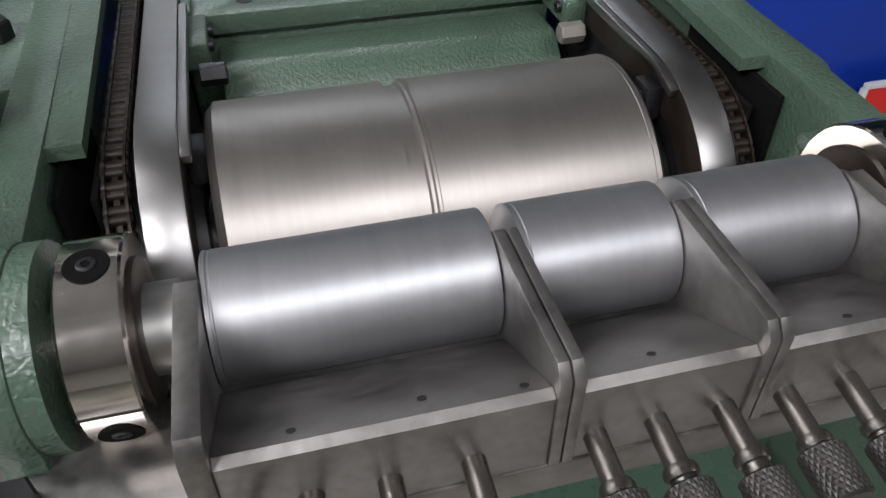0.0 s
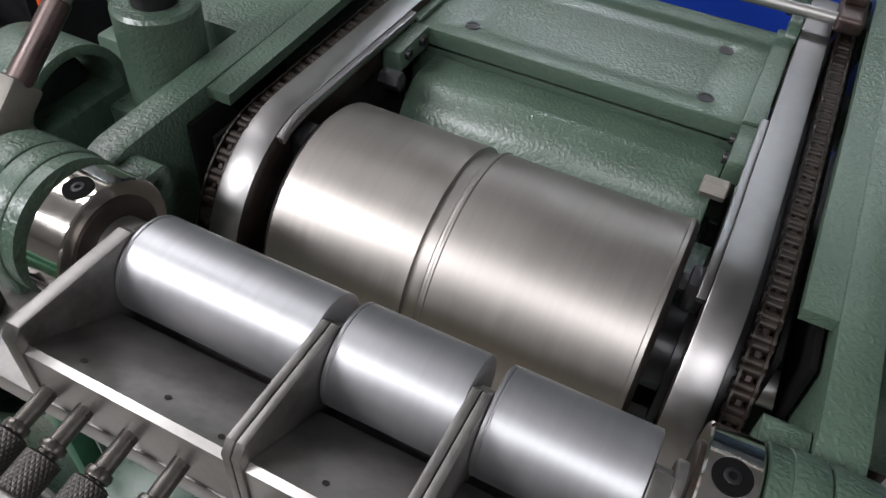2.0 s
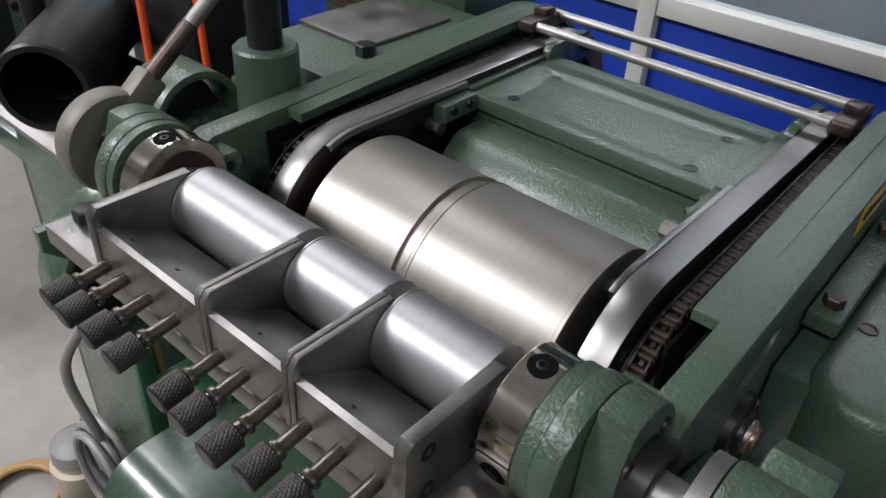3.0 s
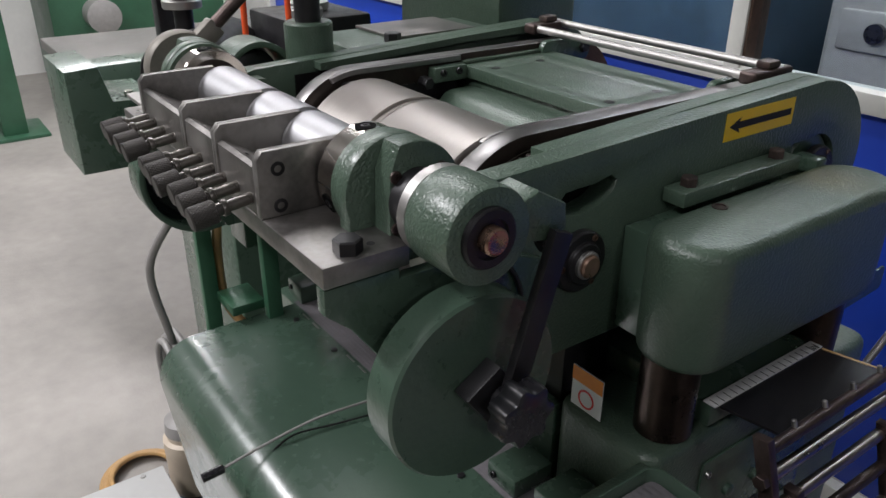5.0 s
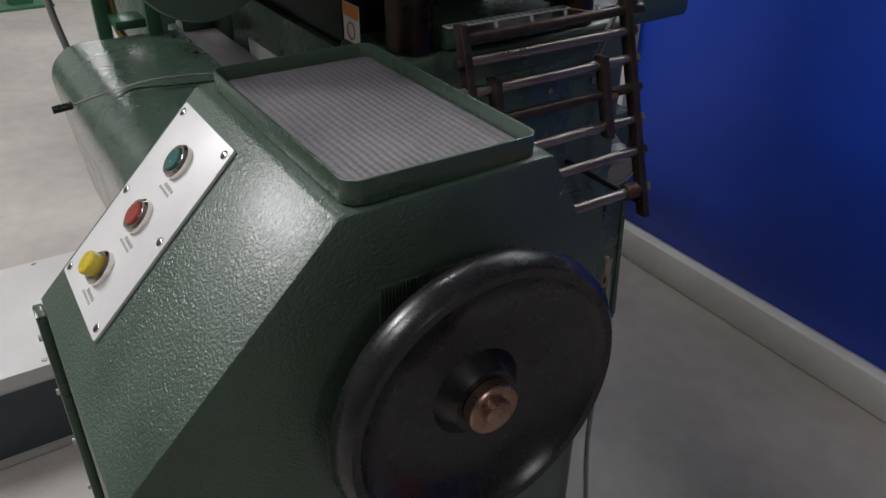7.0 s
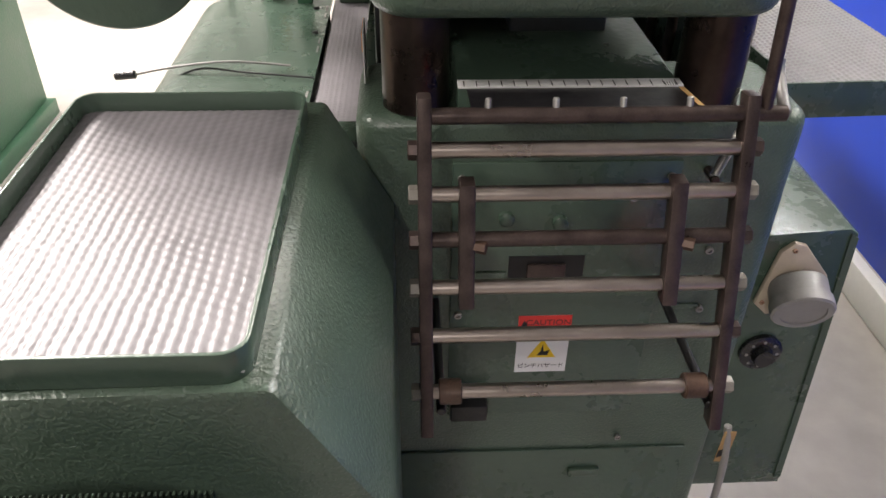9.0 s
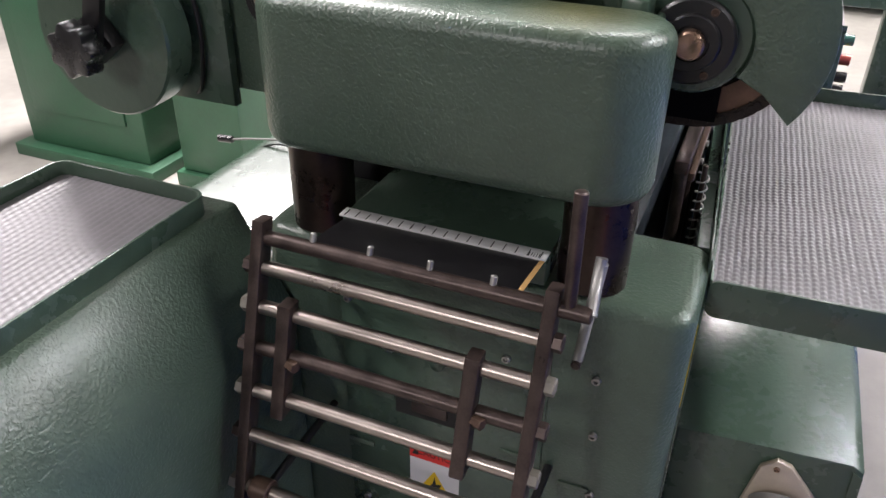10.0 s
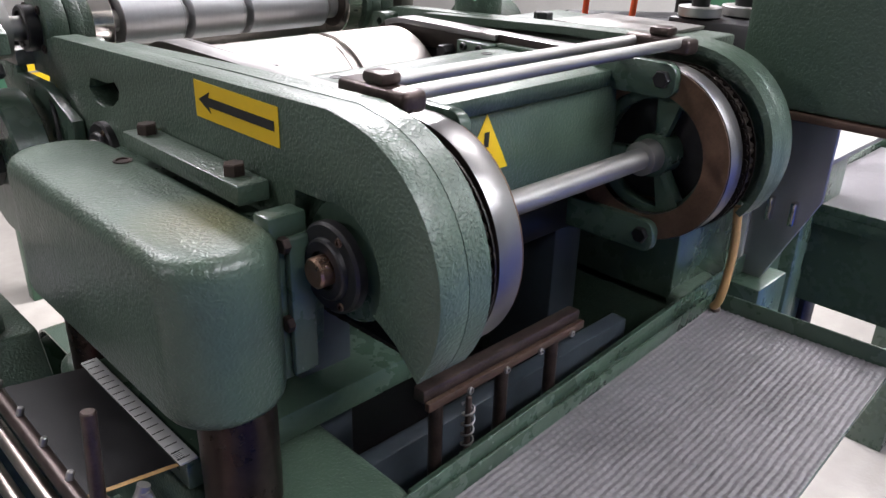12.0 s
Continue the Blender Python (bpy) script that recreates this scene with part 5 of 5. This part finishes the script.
for k, off in enumerate((0.0, 0.014, 0.026)):
    part("cable_loop", sweep([(-0.27 + off + (0.062 - 0.3 * off) * math.cos(a), 0.06 - off, 0.78 + (0.062 + 0.2 * off) * math.sin(a)) for a in np.linspace(0.4, 5.9, 12)], 0.0052, 8, None, 4), GREY_PLASTIC, lf, "grey cable loop")
part("tan_hose", sweep([(-0.20, 0.125, 1.06), (-0.21, 0.12, 0.98), (-0.205, 0.125, 0.9), (-0.17, 0.16, 0.85)], 0.007, 10), HOSE, lf)
mo = thing("gear_motor", (-0.76, 0.165, 0), "grey-green gear motor on a low stand", "motor")
part("body", lathe([(0, 0.055), (0.02, 0.06), (0.15, 0.06), (0.155, 0.05), (0.17, 0.05)], (-0.76, 0.165, 0.12), (0, 0, 1), 36), BEIGE, mo)
part("cap", lathe([(0, 0.053), (0.03, 0.05), (0.045, 0.03), (0.048, 0)], (-0.76, 0.165, 0.29), (0, 0, 1), 36), GREY_PLASTIC, mo)
part("stand", box(-0.83, -0.69, 0.095, 0.235, 0, 0.12, 0.004), CARTON, mo)
wb = thing("white_cabinet", (-0.52, -0.06, 0), "low white enamelled cabinet with screws along its edge", "cabinet")
part("body", box(-0.74, -0.29, -0.36, 0.09, 0.0, 0.2275, 0.004), CABINET_WHITE, wb)
for xx, yy in ((-0.725, 0.04), (-0.725, -0.1), (-0.5, 0.078), (-0.36, 0.07), (-0.31, -0.02), (-0.31, -0.14)):
    part("screw", lathe([(0, 0.006), (0.003, 0.005), (0.0035, 0)], (xx, yy, 0.2275), (0, 0, 1), 14), RAIL, wb)
part("dark_face", box(-0.288, -0.2865, -0.3, 0.05, 0.03, 0.19, 0.0), CARTON, wb)
coil = thing("hose_coil", (-0.98, 0.08, 0), "coil of tan hose lying on the floor", "hose")
part("coil", sweep([(-0.98 + (0.12 - 0.0008 * k) * math.cos(k * 0.5), 0.08 + (0.11 - 0.0007 * k) * math.sin(k * 0.5), 0.008 + 0.0065 * (k // 12)) for k in range(50)], 0.0075, 8, None, 3), HOSE, coil)

# stepped box on a post
sb = thing("stepped_box", (-1.1, 0.2, 0), "green stepped sheet box on an arm of the machine", "box")
part("body", prism([(0.10, 0.862), (0.10, 1.095), (0.17, 1.10), (0.19, 1.02), (0.29, 1.015), (0.29, 0.862)], -1.24, -1.02, "x", (), 0.004), GREEN_SMOOTH, sb)
part("arm", box(-1.0198, -0.751, 0.25, 0.285, 0.90, 0.945, 0.002), GREEN_SMOOTH, sb)
part("latch", cyl((-1.06, 0.235, 1.0165), (-1.06, 0.235, 1.03), 0.01, 18), CHROME, sb)
part("mast", box(-1.0, -0.96, 0.30, 0.34, 0, 1.75, 0.003), BLACK, sb)

# stanchion and far machines along the west wall
for k, (xx, yy, w, h, mt, lab) in enumerate([(-4.6, 0.33, 0.26, 2.6, GREEN_FAR, "bright green steel stanchion on the workshop floor"), (-4.9, 4.4, 0.34, 2.6, GREEN_FAR, "bright green steel stanchion on the workshop floor")]):
    e = thing("stanchion", (xx, yy, 0), lab, "stanchion")
    part("post", box(xx - w / 2, xx + w / 2, yy - 0.07, yy + 0.07, 0.02, h, 0.006), mt, e)
    part("foot", box(xx - w * 0.8, xx + w * 0.8, yy - 0.18, yy + 0.18, 0, 0.02, 0.004), mt, e)
def far_machine(x, y, w, d, h, label):
    e = thing("folding_machine", (x, y, 0), label, "machine", "machines along the wall")
    part("body", prism([(y - d / 2, 0.12), (y - d / 2, h * 0.72), (y - d * 0.1, h), (y + d / 2, h), (y + d / 2, 0.12)], x - w / 2, x + w / 2, "x", (), 0.01), GREEN_FAR, e)
    part("panel", box(x + w / 2, x + w / 2 + 0.012, y - d * 0.05, y + d * 0.42, h * 0.72, h * 0.95, 0.003), WHITE, e)
    part("motor", lathe([(0, 0.1), (0.2, 0.11), (0.22, 0.06)], (x + w / 2, y - d * 0.25, h * 0.45), (1, 0, 0), 28), GREY_PLASTIC, e)
    for k in range(4):
        part("dial", cyl((x + w / 2 + 0.012, y + d * (0.02 + 0.1 * k), h * 0.85), (x + w / 2 + 0.03, y + d * (0.02 + 0.1 * k), h * 0.85), 0.02, 16), RUBBER, e)
    for yy in (y - d * 0.42, y + d * 0.42):
        for xx in (x - w * 0.42, x + w * 0.42):
            part("leg", box(xx - 0.04, xx + 0.04, yy - 0.04, yy + 0.04, 0, 0.125, 0.003), BLACK, e)


far_machine(-5.4, 1.35, 0.7, 1.2, 1.35, "bright green machine with a white dial panel by the wall")
far_machine(-5.3, 3.6, 0.8, 1.4, 1.2, "bright green machine with a white dial panel by the wall")
far_machine(-5.3, -1.4, 0.8, 1.3, 1.3, "bright green machine with a white dial panel by the wall")

# neighbour machine: tall cover, frame and console
nb = thing("neighbour_cover", (-0.35, 0.75, 0), "tall green hammered-paint cover of the neighbouring machine", "cover")
part("body", box(-0.46, -0.175, 0.60, 0.765, 1.215, 1.70, 0.006), GREEN, nb)
part("bottom_plate", box(-0.46, -0.172, 0.598, 0.768, 1.2065, 1.2148, 0.001), BRONZE, nb)
part("pillar", box(-0.45, -0.41, 0.602, 0.622, 0, 1.2063, 0.003), GREEN_SMOOTH, nb)
triangle_sticker(nb, Matrix.Translation((-0.30, 0.7655, 1.30)) @ pose(0, 0, 0, 90, 0, 180), 0.08)
gr = thing("grey_guide", (-0.2, 0.68, 0.9), "grey sheet guide with two clips", "guide")
part("sheet", prism([(0.612, 0.985), (0.638, 0.985), (0.69, 1.10), (0.69, 1.2), (0.612, 1.2)], -0.262, -0.255, "x", (), 0.001), ALU, gr)
part("edge_strip", prism([(0.600, 0.985), (0.6118, 0.985), (0.6118, 1.2), (0.600, 1.2)], -0.264, -0.250, "x", (), 0.001), FRAME_WHITE, gr)
for yy in (0.632, 0.66):
    part("clip", box(-0.2545, -0.244, yy, yy + 0.007, 1.065, 1.095, 0.002), CHROME, gr)
part("sill", box(-0.30, -0.22, 0.56, 0.655, 0.0, 0.985, 0.003), GREEN_SMOOTH, gr)
fc = thing("far_column_cover", (-0.15, 0.44, 1.07), "green cast cover over a dark column on the pedestal", "cover")
part("body", box(-0.205, -0.108, 0.30, 0.60, 1.09, 1.205, 0.008, 3), GREEN, fc)
solo("column", cyl((-0.155, 0.545, 1.0045), (-0.155, 0.545, 1.0905), 0.0275, 40), COLUMN, "dark polished steel column under the cast cover", "column", "columns under the cover")
hs = thing("brown_hose", (-0.09, 0.66, 1.0), "thin brown hose hanging by the rear wheel", "hose")
part("hose", sweep([(-0.09, 0.665, 1.13), (-0.092, 0.668, 1.08), (-0.085, 0.667, 1.03), (-0.09, 0.659, 1.0125)], 0.0045, 10), HOSE, hs)
n2 = thing("neighbour_console", (-0.9, 0.64, 0), "dark green console with a grey mat and push buttons", "console")
part("body", box(-1.11, -0.645, 0.512, 0.79, 0.79, 0.935, 0.004), GREEN_SMOOTH, n2)
tr = part("tray", box(-1.125, -0.63, 0.50, 0.787, 0.936, 0.958, 0.002), GREEN_SMOOTH, n2)
for x0, x1, y0, y1 in ((-0.633, -0.63, 0.50, 0.787), (-1.125, -1.122, 0.50, 0.787), (-1.1218, -0.6332, 0.50, 0.503)):
    part("tray_rim", box(x0, x1, y0, y1, 0.9581, 0.972, 0.0006), GREEN_SMOOTH, tr)
piece("mat", ribbed_mat(-1.121, -0.634, 0.504, 0.786, 0.9585, 0.0056, "x", 13, 0.0015, 0.003), tr, None, "grey ribbed mat")
part("post", box(-0.73, -0.67, 0.52, 0.57, 0, 0.789, 0.004), BLACK, n2)
for k, (mt, zz, xx) in enumerate(((GREEN_LENS, 0.925, -0.72), (RED_LENS, 0.895, -0.69), (RUBBER, 0.865, -0.675), (YELLOW_LENS, 0.855, -0.71), (RUBBER, 0.835, -0.69), (RUBBER, 0.81, -0.675))):
    part("push_button", cyl((xx, 0.7901, zz), (xx, 0.812, zz), 0.0105, 18), mt, n2, "small push button")
bk = thing("neighbour_press", (-1.7, 0.7, 0), "green frame of the neighbouring press with a steel table", "machine")
part("beam", box(-1.62, -1.5, 0.25, 1.3, 0.82, 1.0, 0.006), GREEN_SMOOTH, bk)
part("leg", box(-1.6, -1.52, 0.5, 0.6, 0, 0.82, 0.004), GREEN_SMOOTH, bk)
part("leg", box(-1.6, -1.52, 1.1, 1.2, 0, 0.82, 0.004), GREEN_SMOOTH, bk)
for k in range(5):
    part("bolt", cyl((-1.5, 0.35 + 0.2 * k, 0.94), (-1.492, 0.35 + 0.2 * k, 0.94), 0.012, 14), BLACK, bk)
part("upper_table", box(-2.6, -1.63, 0.30, 1.2, 0.86, 0.90, 0.004), PLATE, bk)
part("table_leg", box(-2.5, -2.4, 1.05, 1.15, 0, 0.86, 0.004), GREEN_SMOOTH, bk)

# green machine and stool seen past the console side
gm = thing("cutter_machine", (-1.35, -1.75, 0), "bright green cutter machine with a bent tube handle", "machine")
part("body", box(-1.65, -1.13, -2.05, -1.44, 0.05, 0.98, 0.01), GREEN_FAR, gm)
part("foot", box(-1.7, -1.08, -2.1, -1.39, 0, 0.05, 0.004), GREEN_FAR, gm)
part("door", box(-1.1299, -1.12, -1.98, -1.52, 0.2, 0.85, 0.003), GREEN_FAR, gm)
part("handle", sweep([(-1.13, -2.0, 0.88), (-1.05, -1.97, 0.88), (-1.04, -1.7, 0.88), (-1.05, -1.52, 0.90), (-1.13, -1.5, 0.95)], 0.014, 10), GREEN_FAR, gm)
lk = thing("low_cabinet", (-1.4, -1.15, 0), "bright green low cabinet with a bent tube handle", "cabinet")
part("body", box(-1.66, -1.14, -1.29, -1.0, 0.06, 0.80, 0.01), GREEN_FAR, lk)
part("foot", box(-1.68, -1.12, -1.31, -0.98, 0, 0.058, 0.004), GREEN_FAR, lk)
part("handle", sweep([(-1.14, -1.27, 0.66), (-1.07, -1.26, 0.66), (-1.06, -1.15, 0.66), (-1.06, -1.07, 0.67), (-1.06, -1.04, 0.72), (-1.14, -1.04, 0.78)], 0.013, 10), GREEN_FAR, lk)
part("latch_knob", lathe([(0, 0.02), (0.02, 0.02), (0.026, 0.014), (0.026, 0)], (-1.14, -1.1, 0.45), (1, 0, 0), 20), BLACK, lk)
st = thing("stool", (-0.7, -2.2, 0), "dark green tube stool beside the cutter", "stool")
part("seat", cyl((-0.7, -2.2, 0.58), (-0.7, -2.2, 0.62), 0.15, 32, 0.008), GREEN_SMOOTH, st)
for k in range(4):
    a = radians(45 + 90 * k)
    part("leg", cyl((-0.7 + 0.18 * math.cos(a), -2.2 + 0.18 * math.sin(a), 0), (-0.7 + 0.1 * math.cos(a), -2.2 + 0.1 * math.sin(a), 0.58), 0.011, 12), GREEN_SMOOTH, st)
for zz, r in ((0.2, 0.155), (0.38, 0.13)):
    for k in range(4):
        a, b = radians(45 + 90 * k), radians(135 + 90 * k)
        part("rung", cyl((-0.7 + r * math.cos(a), -2.2 + r * math.sin(a), zz), (-0.7 + r * math.cos(b), -2.2 + r * math.sin(b), zz), 0.007, 10), GREEN_SMOOTH, st)
lb = thing("notice_stand", (-0.26, -1.93, 0), "three yellow printed notices on a green stand", "notice")
part("stand", box(-0.44, -0.08, -1.96, -1.905, 0, 0.95, 0.003), GREEN_FAR, lb)
part("backing_sheet", box(-0.375, -0.145, -1.9048, -1.903, 0.06, 0.90, 0.0), FRAME_WHITE, lb)
for k in range(5):
    z0 = 0.08 + 0.162 * k
    sh = part("sheet", box(-0.365, -0.155, -1.9028, -1.9018, z0, z0 + 0.145, 0.0), YELLOW, lb, "yellow printed notice")
    for j in range(3):
        part("print_bar", box(-0.345 + 0.012 * (j % 2), -0.18 - 0.03 * (j % 2), -1.9016, -1.9012, z0 + 0.03 + j * 0.04, z0 + 0.035 + j * 0.04, 0), INK_GREY, sh)
rb = thing("red_board", (1.9, 1.42, 0), "red board with a white edge leaning at the blue partition", "board")
part("sheet", box(1.68, 2.2, 1.425, 1.437, 0.0, 0.415, 0.002), RED, rb)
part("edge_strip", box(1.672, 2.208, 1.421, 1.441, 0.4152, 0.43, 0.002), WHITE, rb)
part("edge_strip", box(1.666, 1.6798, 1.421, 1.441, 0.0, 0.4148, 0.002), WHITE, rb)
# ceiling tube fittings
for lx, ly, watts in LAMPS:
    e = thing("ceiling_light", (lx, ly, 3.15), "white ceiling tube fitting", "ceiling light", "ceiling tube lights")
    part("housing", box(lx - 0.75, lx + 0.75, ly - 0.14, ly + 0.14, 3.14, 3.2, 0.004), WHITE, e)
